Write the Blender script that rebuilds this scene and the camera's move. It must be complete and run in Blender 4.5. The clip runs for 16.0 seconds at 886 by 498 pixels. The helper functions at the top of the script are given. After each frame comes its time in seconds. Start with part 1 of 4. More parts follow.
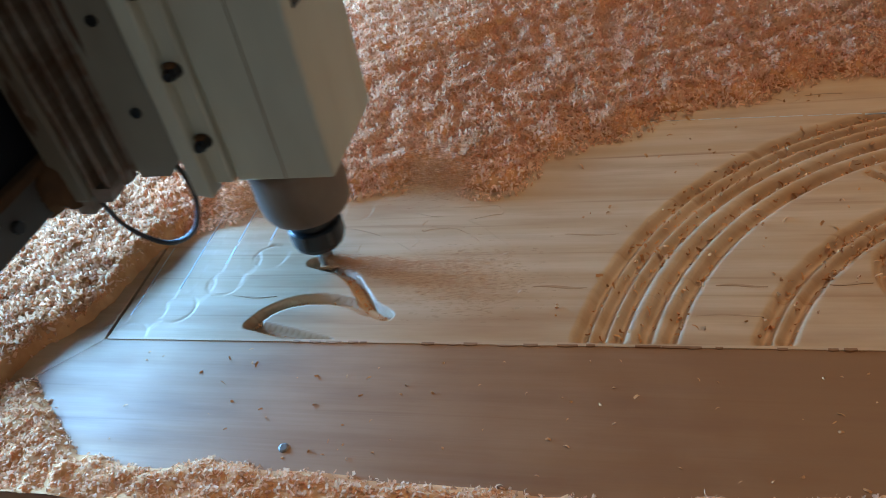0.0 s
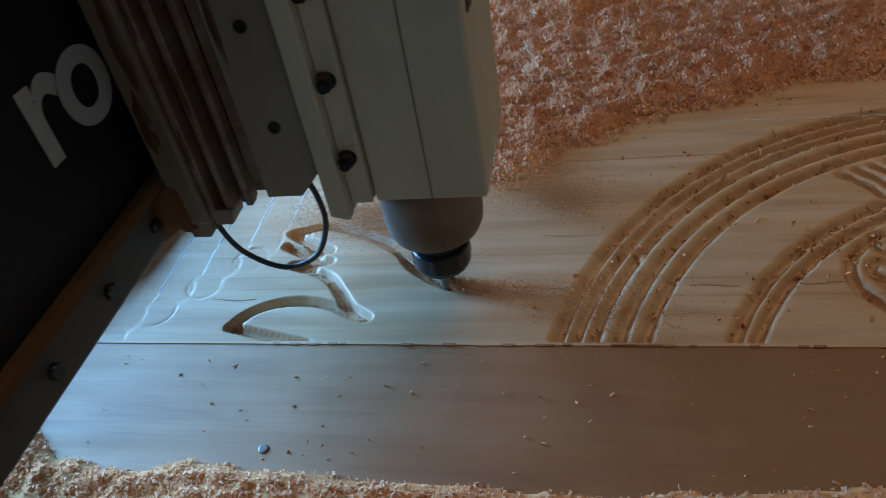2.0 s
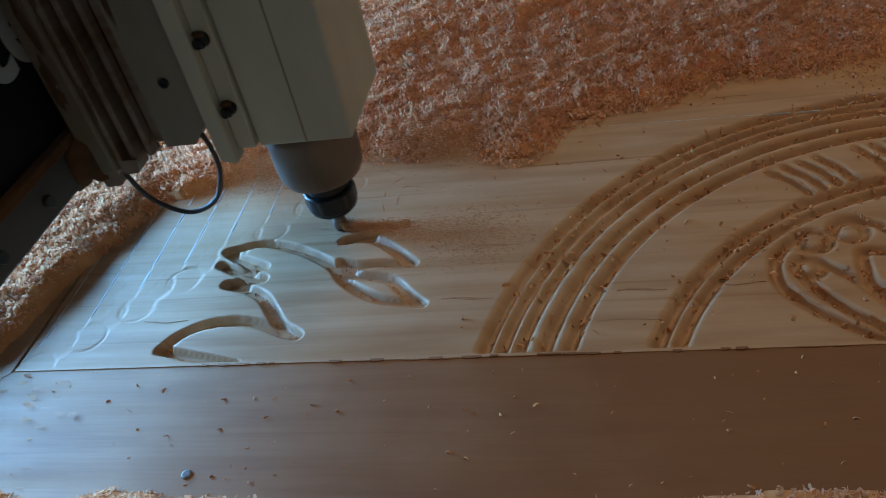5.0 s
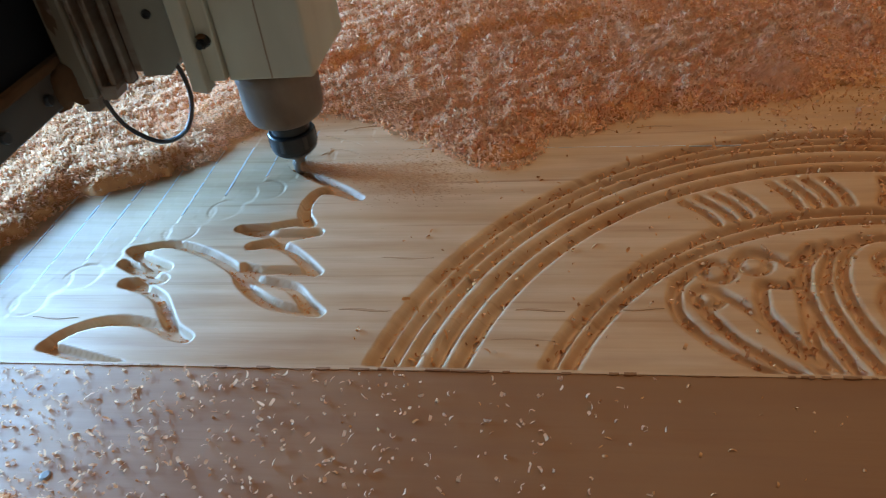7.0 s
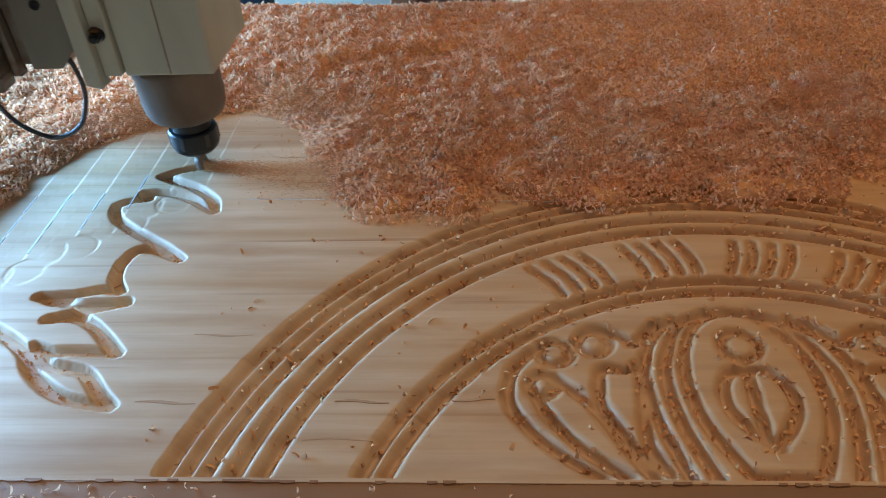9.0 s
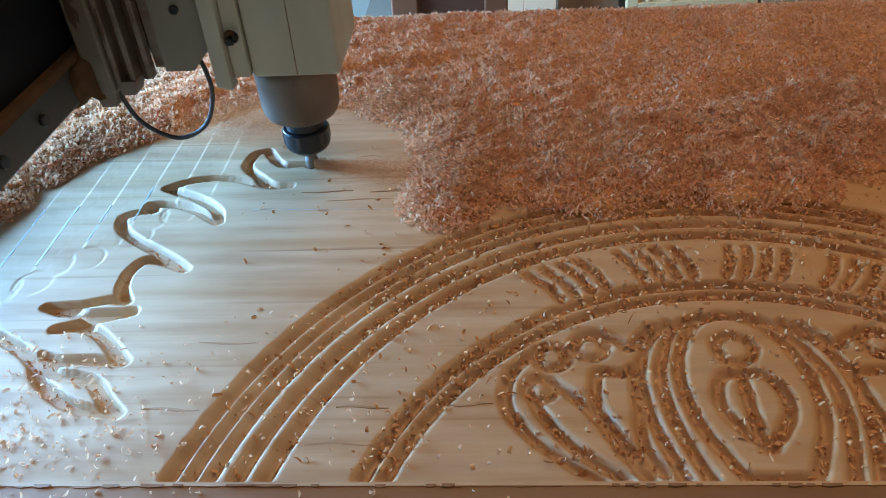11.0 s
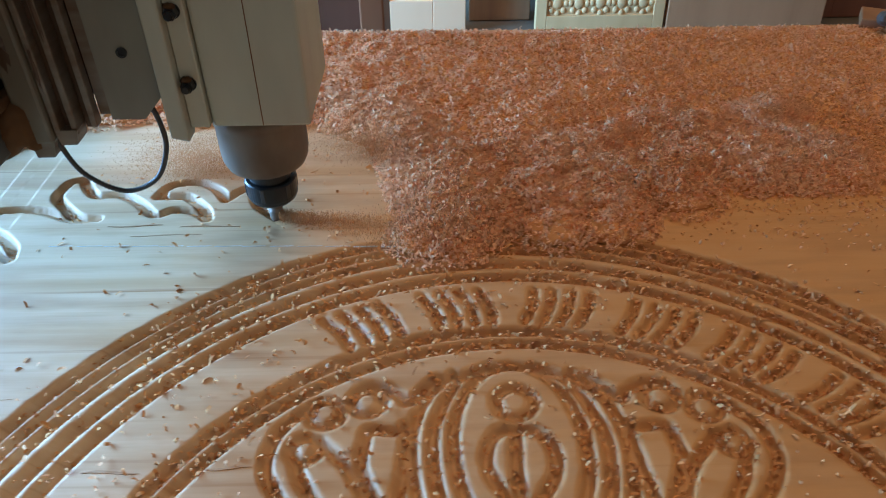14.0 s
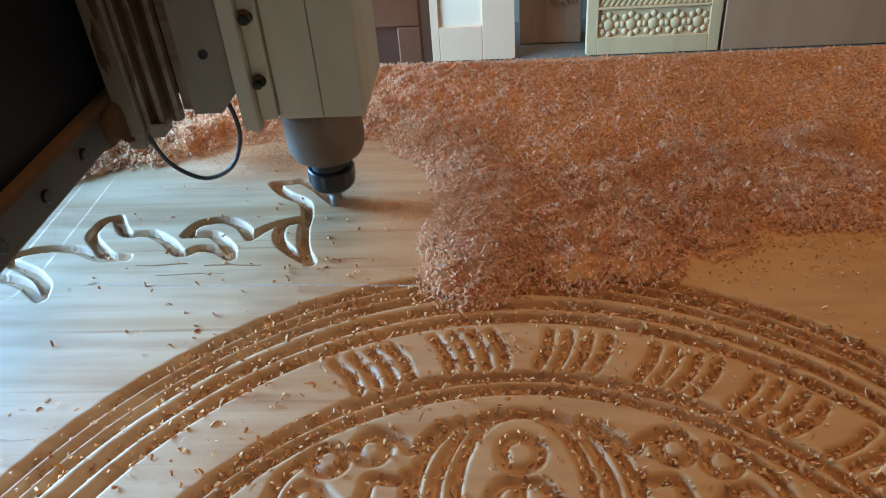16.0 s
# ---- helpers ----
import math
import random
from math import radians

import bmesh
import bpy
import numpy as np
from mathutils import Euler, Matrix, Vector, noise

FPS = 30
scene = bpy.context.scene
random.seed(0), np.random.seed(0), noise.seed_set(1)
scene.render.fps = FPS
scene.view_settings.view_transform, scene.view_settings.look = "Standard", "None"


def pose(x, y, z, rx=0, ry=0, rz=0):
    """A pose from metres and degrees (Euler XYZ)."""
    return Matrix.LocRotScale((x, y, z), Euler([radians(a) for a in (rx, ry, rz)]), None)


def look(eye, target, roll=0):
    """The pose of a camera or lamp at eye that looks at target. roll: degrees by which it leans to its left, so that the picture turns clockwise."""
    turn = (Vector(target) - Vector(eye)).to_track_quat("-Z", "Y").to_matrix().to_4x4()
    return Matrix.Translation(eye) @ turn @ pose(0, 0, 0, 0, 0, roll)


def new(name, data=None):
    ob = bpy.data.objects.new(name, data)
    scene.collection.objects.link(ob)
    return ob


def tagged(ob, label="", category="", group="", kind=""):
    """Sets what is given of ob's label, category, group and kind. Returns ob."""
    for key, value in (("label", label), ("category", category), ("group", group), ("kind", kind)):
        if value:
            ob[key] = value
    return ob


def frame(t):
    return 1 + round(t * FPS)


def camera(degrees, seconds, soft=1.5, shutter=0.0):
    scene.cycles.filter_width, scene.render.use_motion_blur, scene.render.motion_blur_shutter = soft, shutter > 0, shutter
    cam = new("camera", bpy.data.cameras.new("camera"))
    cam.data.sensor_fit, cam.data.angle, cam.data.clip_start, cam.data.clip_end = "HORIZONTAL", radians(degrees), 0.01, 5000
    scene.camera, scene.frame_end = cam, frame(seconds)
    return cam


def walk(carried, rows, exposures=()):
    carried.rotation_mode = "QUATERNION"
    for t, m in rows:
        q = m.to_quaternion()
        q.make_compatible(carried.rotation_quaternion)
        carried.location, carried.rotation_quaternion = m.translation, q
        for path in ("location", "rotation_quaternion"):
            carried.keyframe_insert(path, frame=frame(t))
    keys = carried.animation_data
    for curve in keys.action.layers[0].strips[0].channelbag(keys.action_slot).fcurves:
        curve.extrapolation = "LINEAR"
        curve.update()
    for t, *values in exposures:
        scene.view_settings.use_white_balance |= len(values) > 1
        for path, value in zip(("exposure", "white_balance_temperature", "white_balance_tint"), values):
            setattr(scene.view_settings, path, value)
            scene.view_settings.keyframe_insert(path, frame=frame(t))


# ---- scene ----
# ---------------------------------------------------------------- camera
cam = camera(61.49, 16.0, soft=0.75, shutter=0.4)
EYES = [
    (0.0, -0.3849, -0.4016, 0.4472, 17.303, -39.319, -12.003),
    (0.5, -0.3884, -0.4017, 0.4481, 15.762, -39.191, -11.085),
    (1.0, -0.3844, -0.4054, 0.4507, 15.262, -39.219, -11.037),
    (1.5, -0.3785, -0.4083, 0.4465, 15.276, -38.886, -11.038),
    (2.0, -0.3803, -0.4078, 0.4481, 15.505, -39.178, -11.167),
    (2.5, -0.3671, -0.3937, 0.4402, 15.367, -39.407, -10.993),
    (3.0, -0.3673, -0.3897, 0.4423, 15.335, -40.219, -11.218),
    (3.5, -0.3654, -0.4046, 0.4436, 15.072, -39.961, -11.396),
    (4.0, -0.3389, -0.3977, 0.4448, 15.159, -39.679, -12.195),
    (6.5, -0.3193, -0.391, 0.4275, 12.265, -37.676, -11.34),
    (7.0, -0.27, -0.3827, 0.4171, 11.502, -37.497, -7.478),
    (7.5, -0.29, -0.3451, 0.4172, 9.294, -37.955, -5.309),
    (8.0, -0.3022, -0.3194, 0.4104, 4.344, -38.533, -3.514),
    (8.5, -0.2063, -0.2869, 0.4211, 3.481, -38.53, -2.631),
    (11.0, -0.1927, -0.2968, 0.4313, 4.262, -37.74, -3.774),
    (11.5, -0.177, -0.2843, 0.4367, 4.184, -37.987, -4.353),
    (12.0, -0.1594, -0.2886, 0.4358, 4.322, -38.046, -5.453),
    (12.5, -0.0955, -0.2984, 0.4439, 4.582, -38.341, -5.786),
    (13.0, -0.0791, -0.2894, 0.4344, 4.108, -37.672, -3.409),
    (13.5, -0.125, -0.261, 0.4333, -0.206, -37.721, -0.791),
    (14.0, -0.0568, -0.2504, 0.4394, -0.549, -37.819, -0.722),
    (14.5, -0.0234, -0.2477, 0.4413, 0.201, -37.429, -0.985),
    (15.0, -0.015, -0.2553, 0.4517, 1.797, -37.244, -2.031),
    (15.5, -0.0197, -0.2493, 0.4521, 3.756, -36.774, -3.326),
    (16.0, -0.0117, -0.2304, 0.4479, 5.537, -36.169, -4.535),
]
EXPOSE = [(0.0, 0.1, 5850, 8), (1.1, 0.05, 5850, 8), (1.5, -0.4, 5850, 8), (2.5, -0.65, 5850, 8), (3.0, -0.4, 5850, 8), (3.5, -0.75, 5950, 8), (4.0, -0.7, 5950, 8), (6.5, -0.8, 5950, 8),
          (7.0, -0.07, 6500, 12), (7.5, 0.08, 6250, 10), (8.0, 0.06, 6250, 10), (8.5, 0.10, 6200, 10), (11.0, 0.06, 6150, 10), (11.5, -0.1, 6450, 12), (12.0, -0.26, 7000, 15), (12.5, 0.0, 6750, 14), (13.0, 0.05, 6150, 9), (13.5, 0.05, 6250, 11),
          (14.5, 0.04, 6500, 13), (15.5, 0.1, 6250, 10), (16.0, 0.0, 6600, 13)]
walk(cam, [(t, pose(x, y, z, 90 + pitch, 0, yaw) @ pose(0, 0, 0, 0, 0, roll)) for t, x, y, z, yaw, pitch, roll in EYES], EXPOSE)

# ---------------------------------------------------------------- world and light
world = bpy.data.worlds.new("world")
scene.world = world
world.use_nodes = True
wn = world.node_tree
sky = wn.nodes.new("ShaderNodeTexSky")
sky.sky_type, sky.sun_disc, sky.sun_elevation, sky.sun_rotation = "NISHITA", False, radians(40), radians(300)
wn.links.new(sky.outputs[0], wn.nodes["Background"].inputs[0])
wn.nodes["Background"].inputs[1].default_value = 0.08


def area_lamp(name, eye, target, w, h, watts, colour):
    data = bpy.data.lights.new(name, "AREA")
    data.shape, data.size, data.size_y, data.energy, data.color = "RECTANGLE", w, h, watts, colour
    ob = new(name, data)
    ob.matrix_world = look(eye, target)
    return ob


area_lamp("window_daylight", (-2.40, 0.98, 0.54), (0.6, 0.86, 0.36), 2.0, 1.14, 470, (0.225, 0.535, 1.0))
# added warm fill from behind the camera; no doorway is seen there
area_lamp("front_fill", (1.6, -3.4, 1.0), (0.3, 0.2, 0.2), 2.4, 2.2, 15, (1.0, 0.68, 0.37))
# added overhead fill to lift the panel and heap; no roof light is seen
area_lamp("overhead_fill", (0.45, 0.95, 2.98), (0.4, 0.9, 0.0), 1.5, 1.1, 30, (1.0, 0.66, 0.31))


# ---------------------------------------------------------------- materials
def material(name, colour, rough=0.6, metal=0.0, dark=None, grain=(40, 40, 40), bump=0.0, spec=0.5, island=0.0, space="world"):
    """Two scales of noise between colour and dark, with bump; island: random tone per loose piece."""
    m = bpy.data.materials.new(name)
    m.use_nodes = True
    n, l = m.node_tree.nodes, m.node_tree.links
    b = n["Principled BSDF"]
    b.inputs["Roughness"].default_value = rough
    b.inputs["Metallic"].default_value = metal
    b.inputs["Specular IOR Level"].default_value = spec
    dark = dark or tuple(c * 0.6 for c in colour)
    if space == "world":
        pos = n.new("ShaderNodeNewGeometry").outputs["Position"]
    else:
        pos = n.new("ShaderNodeTexCoord").outputs["Object"]
    mp = n.new("ShaderNodeMapping")
    mp.inputs["Scale"].default_value = grain
    l.new(pos, mp.inputs["Vector"])
    fine = n.new("ShaderNodeTexNoise")
    fine.inputs["Scale"].default_value, fine.inputs["Detail"].default_value = 1.0, 6
    l.new(mp.outputs[0], fine.inputs["Vector"])
    broad = n.new("ShaderNodeTexNoise")
    broad.inputs["Scale"].default_value, broad.inputs["Detail"].default_value = 0.13, 3
    l.new(mp.outputs[0], broad.inputs["Vector"])
    mix = n.new("ShaderNodeMix")
    mix.data_type = "RGBA"
    add = n.new("ShaderNodeMath")
    add.operation = "MULTIPLY_ADD"
    l.new(fine.outputs[0], add.inputs[0])
    add.inputs[1].default_value = 0.5
    l.new(broad.outputs[0], add.inputs[2])
    ramp = n.new("ShaderNodeMapRange")
    ramp.inputs[1].default_value, ramp.inputs[2].default_value = 0.55, 0.95
    l.new(add.outputs[0], ramp.inputs[0])
    fac = ramp.outputs[0]
    if island:
        rnd = n.new("ShaderNodeNewGeometry").outputs["Random Per Island"]
        mad = n.new("ShaderNodeMath")
        mad.operation = "MULTIPLY_ADD"
        mad.use_clamp = True
        l.new(rnd, mad.inputs[0])
        mad.inputs[1].default_value = island
        sub = n.new("ShaderNodeMath")
        sub.operation = "MULTIPLY_ADD"
        l.new(fac, sub.inputs[0])
        sub.inputs[1].default_value, sub.inputs[2].default_value = 1.0, -island / 2
        l.new(sub.outputs[0], mad.inputs[2])
        fac = mad.outputs[0]
    l.new(fac, mix.inputs[0])
    mix.inputs[6].default_value, mix.inputs[7].default_value = (*colour, 1), (*dark, 1)
    l.new(mix.outputs[2], b.inputs["Base Color"])
    if bump:
        bp = n.new("ShaderNodeBump")
        bp.inputs["Strength"].default_value, bp.inputs["Distance"].default_value = bump, 0.001
        l.new(fine.outputs[0], bp.inputs["Height"])
        l.new(bp.outputs[0], b.inputs["Normal"])
    return m


def wood(name, light, dark, streak, rough, line=0.5, film=0.0, tone=(0.64, 0.28, 0.08), start=-0.30):
    """Planed timber with the grain along x: broad growth bands, thin dark streaks, fine pores."""
    m = bpy.data.materials.new(name)
    m.use_nodes = True
    n, l = m.node_tree.nodes, m.node_tree.links
    b = n["Principled BSDF"]
    pos = n.new("ShaderNodeNewGeometry").outputs["Position"]

    def noise_at(scale, detail):
        mp = n.new("ShaderNodeMapping")
        mp.inputs["Scale"].default_value = scale
        l.new(pos, mp.inputs["Vector"])
        t = n.new("ShaderNodeTexNoise")
        t.inputs["Scale"].default_value, t.inputs["Detail"].default_value = 1.0, detail
        l.new(mp.outputs[0], t.inputs["Vector"])
        return t.outputs[0]

    def ranged(src, a, c, lo=0.0, hi=1.0):
        r = n.new("ShaderNodeMapRange")
        r.inputs[1].default_value, r.inputs[2].default_value, r.inputs[3].default_value, r.inputs[4].default_value = a, c, lo, hi
        l.new(src, r.inputs[0])
        return r.outputs[0]

    def mixed(fac, a, c):
        x = n.new("ShaderNodeMix")
        x.data_type = "RGBA"
        l.new(fac, x.inputs[0])
        for sock, v in ((x.inputs[6], a), (x.inputs[7], c)):
            if isinstance(v, tuple):
                sock.default_value = (*v, 1)
            else:
                l.new(v, sock)
        return x.outputs[2]

    band = noise_at((1.6, 34, 6), 4)
    col = mixed(ranged(band, 0.42, 0.72), light, dark)
    col = mixed(ranged(noise_at((2.2, 120, 6), 3), 0.62, 0.78, 0.0, line), col, streak)
    col = mixed(ranged(noise_at((9, 420, 60), 5), 0.45, 0.8, 0.0, 0.3), col, dark)
    col = mixed(ranged(noise_at((5, 7, 5), 4), 0.5, 0.8, 0.0, 0.35), col, streak)
    col = mixed(ranged(noise_at((1.1, 15, 4), 5), 0.56, 0.74, 0.0, 0.72), col, streak)
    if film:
        # fine orange dust on the carved end; tone also paints its dimmer, warmer light
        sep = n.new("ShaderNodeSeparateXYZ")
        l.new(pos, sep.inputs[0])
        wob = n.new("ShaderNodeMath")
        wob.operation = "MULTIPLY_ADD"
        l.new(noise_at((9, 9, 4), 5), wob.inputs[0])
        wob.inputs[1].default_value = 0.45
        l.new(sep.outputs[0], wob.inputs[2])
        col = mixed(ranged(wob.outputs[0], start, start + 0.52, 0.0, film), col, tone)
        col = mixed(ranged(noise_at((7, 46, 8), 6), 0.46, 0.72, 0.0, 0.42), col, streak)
    b.inputs["Specular IOR Level"].default_value = 0.35
    l.new(col, b.inputs["Base Color"])
    l.new(ranged(noise_at((6, 60, 6), 4), 0.3, 0.7, rough - 0.08, rough + 0.1), b.inputs["Roughness"])
    bp = n.new("ShaderNodeBump")
    bp.inputs["Strength"].default_value, bp.inputs["Distance"].default_value = 0.25, 0.0006
    l.new(noise_at((14, 260, 60), 5), bp.inputs["Height"])
    l.new(bp.outputs[0], b.inputs["Normal"])
    return m


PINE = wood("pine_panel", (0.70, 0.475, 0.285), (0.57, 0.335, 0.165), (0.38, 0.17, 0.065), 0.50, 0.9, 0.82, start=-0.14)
# the stile's film tone is darkened to paint falloff away from the window
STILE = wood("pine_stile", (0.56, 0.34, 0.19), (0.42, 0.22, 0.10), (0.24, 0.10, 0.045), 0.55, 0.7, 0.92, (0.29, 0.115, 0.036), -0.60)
CHIP = material("shavings", (0.95, 0.645, 0.415), 0.7, dark=(0.80, 0.44, 0.225), grain=(60, 60, 60), bump=0.3, island=0.6, spec=0.08)
CRUMB = material("orange_crumbs", (0.82, 0.42, 0.17), 0.85, dark=(0.60, 0.27, 0.11), grain=(60, 60, 60), bump=0.3, island=0.8, spec=0.12)
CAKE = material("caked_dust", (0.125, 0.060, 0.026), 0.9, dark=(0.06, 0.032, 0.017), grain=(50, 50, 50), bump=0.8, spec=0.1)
DUST = material("fine_dust", (0.78, 0.40, 0.17), 0.9, dark=(0.62, 0.28, 0.11), grain=(160, 160, 160), bump=0.8, spec=0.2)


def let_light_through(m, share, tone):
    """Thin shavings glow a little when lit from behind."""
    n, l = m.node_tree.nodes, m.node_tree.links
    t = n.new("ShaderNodeBsdfTranslucent")
    t.inputs["Color"].default_value = (*tone, 1)
    x = n.new("ShaderNodeMixShader")
    x.inputs[0].default_value = share
    l.new(n["Principled BSDF"].outputs[0], x.inputs[1])
    l.new(t.outputs[0], x.inputs[2])
    l.new(x.outputs[0], n["Material Output"].inputs["Surface"])


let_light_through(CHIP, 0.36, (0.95, 0.58, 0.34))
SPLIT = material("resin_streak", (0.44, 0.23, 0.105), 0.6, dark=(0.54, 0.31, 0.15), grain=(60, 300, 60))
GREASE = material("brown_grease", (0.085, 0.04, 0.017), 0.42, dark=(0.03, 0.018, 0.011), grain=(40, 40, 25), bump=0.5, space="object")


def thinned(m, share):
    """A haze of specks that lets most of the light pass."""
    n, l = m.node_tree.nodes, m.node_tree.links
    t = n.new("ShaderNodeBsdfTransparent")
    x = n.new("ShaderNodeMixShader")
    x.inputs[0].default_value = share
    l.new(n["Principled BSDF"].outputs[0], x.inputs[1])
    l.new(t.outputs[0], x.inputs[2])
    l.new(x.outputs[0], n["Material Output"].inputs["Surface"])
    return m


HAZE = thinned(material("airborne_dust", (0.74, 0.38, 0.17), 0.9, dark=(0.52, 0.24, 0.10), grain=(60, 60, 60), island=0.6, spec=0.0), 0.42)
GLUE = material("glue_line", (0.78, 0.74, 0.66), 0.5, grain=(200, 30, 30))
PAINT = material("ivory_paint", (0.52, 0.53, 0.43), 0.5, dark=(0.38, 0.36, 0.28), grain=(22, 22, 7), bump=0.08, space="object")
GREENISH = material("grey_green_paint", (0.25, 0.24, 0.19), 0.5, dark=(0.11, 0.075, 0.045), grain=(16, 16, 6), bump=0.1, space="object")
CARRIAGE = material("greasy_carriage_paint", (0.15, 0.125, 0.09), 0.45, dark=(0.065, 0.034, 0.016), grain=(26, 26, 9), bump=0.25, space="object")
STEEL = material("bare_steel", (0.23, 0.20, 0.165), 0.5, 0.3, dark=(0.13, 0.075, 0.042), grain=(20, 20, 120), bump=0.05, space="object")
RUSTY = material("dusty_steel", (0.055, 0.042, 0.033), 0.7, 0.1, dark=(0.26, 0.11, 0.04), grain=(30, 30, 9), bump=0.3, space="object")
RAIL = material("dusty_grey_rail", (0.065, 0.060, 0.056), 0.65, 0.2, dark=(0.085, 0.055, 0.032), grain=(30, 12, 30), bump=0.2, space="object")
NOSE = material("spindle_nose_steel", (0.24, 0.185, 0.135), 0.6, 0.1, dark=(0.09, 0.055, 0.032), grain=(34, 34, 14), bump=0.05, space="object")
BLACK = material("black_oxide", (0.012, 0.013, 0.014), 0.32, 0.4, dark=(0.03, 0.032, 0.034), grain=(60, 60, 60), space="object")
BEAM = material("black_beam_paint", (0.006, 0.007, 0.010), 0.55, dark=(0.012, 0.012, 0.014), grain=(8, 8, 8), bump=0.05, spec=0.25, space="object")
LETTER = material("white_vinyl", (0.42, 0.44, 0.44), 0.5, dark=(0.30, 0.32, 0.32), grain=(30, 30, 30))
RUBBER = material("black_hose", (0.05, 0.043, 0.036), 0.5, dark=(0.03, 0.028, 0.026), grain=(90, 90, 90), space="object")
PLASTER = material("plaster", (0.30, 0.24, 0.17), 0.85, dark=(0.22, 0.17, 0.12), grain=(3, 3, 3), bump=0.3)
CONCRETE = material("concrete", (0.19, 0.145, 0.10), 0.8, dark=(0.12, 0.09, 0.06), grain=(4, 4, 4), bump=0.3)
ALU = material("aluminium", (0.62, 0.63, 0.64), 0.35, 0.8, grain=(10, 120, 120))
PINKWOOD = material("pink_primed_wood", (0.80, 0.45, 0.25), 0.6, dark=(0.68, 0.34, 0.17), grain=(4, 4, 1.5), bump=0.1, space="object")
WHITEPANEL = material("white_primer", (0.90, 0.63, 0.39), 0.6, dark=(0.82, 0.48, 0.26), grain=(6, 6, 3), space="object")
MAHOGANY = material("red_brown_wood", (0.24, 0.085, 0.045), 0.5, dark=(0.15, 0.05, 0.026), grain=(18, 18, 2), bump=0.1, space="object")
OAKISH = material("pale_carved_wood", (0.70, 0.43, 0.20), 0.6, dark=(0.54, 0.30, 0.12), grain=(20, 20, 3), bump=0.1, space="object")
TAN = material("tan_wood", (0.48, 0.235, 0.11), 0.6, dark=(0.34, 0.15, 0.065), grain=(14, 14, 2), bump=0.1, space="object")
CHERRY = material("cherry_wood", (0.36, 0.12, 0.045), 0.65, dark=(0.26, 0.08, 0.03), grain=(14, 14, 2), bump=0.1, space="object")
BROWN = material("brown_wood", (0.42, 0.20, 0.085), 0.6, dark=(0.15, 0.07, 0.04), grain=(20, 20, 2), bump=0.1, space="object")
BLUE = material("blue_grey_iron", (0.06, 0.085, 0.10), 0.5, 0.3, dark=(0.12, 0.09, 0.07), grain=(60, 60, 60), space="object")
PAPER = material("paper", (0.75, 0.76, 0.74), 0.7, grain=(20, 20, 20))


# ---------------------------------------------------------------- helpers
def part(name, bm, mat, parent=None, label="", smooth=False):
    me = bpy.data.meshes.new(name)
    bm.to_mesh(me)
    bm.free()
    if smooth:
        me.polygons.foreach_set("use_smooth", [True] * len(me.polygons))
    me.materials.append(mat)
    ob = new(name, me)
    if parent:
        ob.parent = parent
    if label:
        tagged(ob, label)
    return ob


def empty(name, m, label, category, group="", kind=""):
    ob = new(name)
    ob.matrix_world = m
    return tagged(ob, label, category, group, kind)


def box(bm, x0, x1, y0, y1, z0, z1, bevel=0.0, m=None):
    r = bmesh.ops.create_cube(bm, size=1, matrix=Matrix.LocRotScale(((x0 + x1) / 2, (y0 + y1) / 2, (z0 + z1) / 2), None, (x1 - x0, y1 - y0, z1 - z0)))
    vs = r["verts"]
    if bevel:
        es = list({e for v in vs for e in v.link_edges})
        g = bmesh.ops.bevel(bm, geom=es, offset=bevel, segments=2, profile=0.5, affect="EDGES")
        vs = list({v for f in g["faces"] for v in f.verts} | {v for v in vs if v.is_valid})
    if m:
        bmesh.ops.transform(bm, matrix=m, verts=[v for v in vs if v.is_valid])
    return bm


def lathe(bm, profile, seg=40, m=None):
    """Turned solid about z from (radius, height) pairs."""
    rings = []
    for r, z in profile:
        ring = []
        for i in range(seg):
            a = 2 * math.pi * i / seg
            co = Vector((r * math.cos(a), r * math.sin(a), z))
            ring.append(bm.verts.new(m @ co if m else co))
        rings.append(ring)
    for a, b in zip(rings, rings[1:]):
        for i in range(seg):
            bm.faces.new((a[i], a[(i + 1) % seg], b[(i + 1) % seg], b[i]))
    bm.faces.new(rings[0][::-1])
    bm.faces.new(rings[-1])
    return bm


def prism(bm, pts, z0, z1):
    lo = [bm.verts.new((x, y, z0)) for x, y in pts]
    hi = [bm.verts.new((x, y, z1)) for x, y in pts]
    bm.faces.new(lo[::-1])
    bm.faces.new(hi)
    k = len(pts)
    for i in range(k):
        bm.faces.new((lo[i], lo[(i + 1) % k], hi[(i + 1) % k], hi[i]))
    bmesh.ops.recalc_face_normals(bm, faces=bm.faces[:])
    return bm


def smooth_line(pts, step=0.003):
    """A rounded line through a few points, sampled evenly."""
    p = np.array(pts, float)
    if len(p) < 3:
        q = p
    else:
        e = np.vstack([2 * p[0] - p[1], p, 2 * p[-1] - p[-2]])
        out = []
        for i in range(1, len(e) - 2):
            for u in np.linspace(0, 1, 8, endpoint=False):
                a, b, c, d = e[i - 1], e[i], e[i + 1], e[i + 2]
                out.append(0.5 * (2 * b + (c - a) * u + (2 * a - 5 * b + 4 * c - d) * u * u + (3 * b - a - 3 * c + d) * u ** 3))
        q = np.vstack([out, p[-1]])
    s = np.concatenate([[0], np.cumsum(np.hypot(*np.diff(q[:, :2], axis=0).T))])
    n = max(2, int(s[-1] / step) + 1)
    u = np.linspace(0, s[-1], n)
    return np.stack([np.interp(u, s, q[:, k]) for k in range(q.shape[1])], 1)


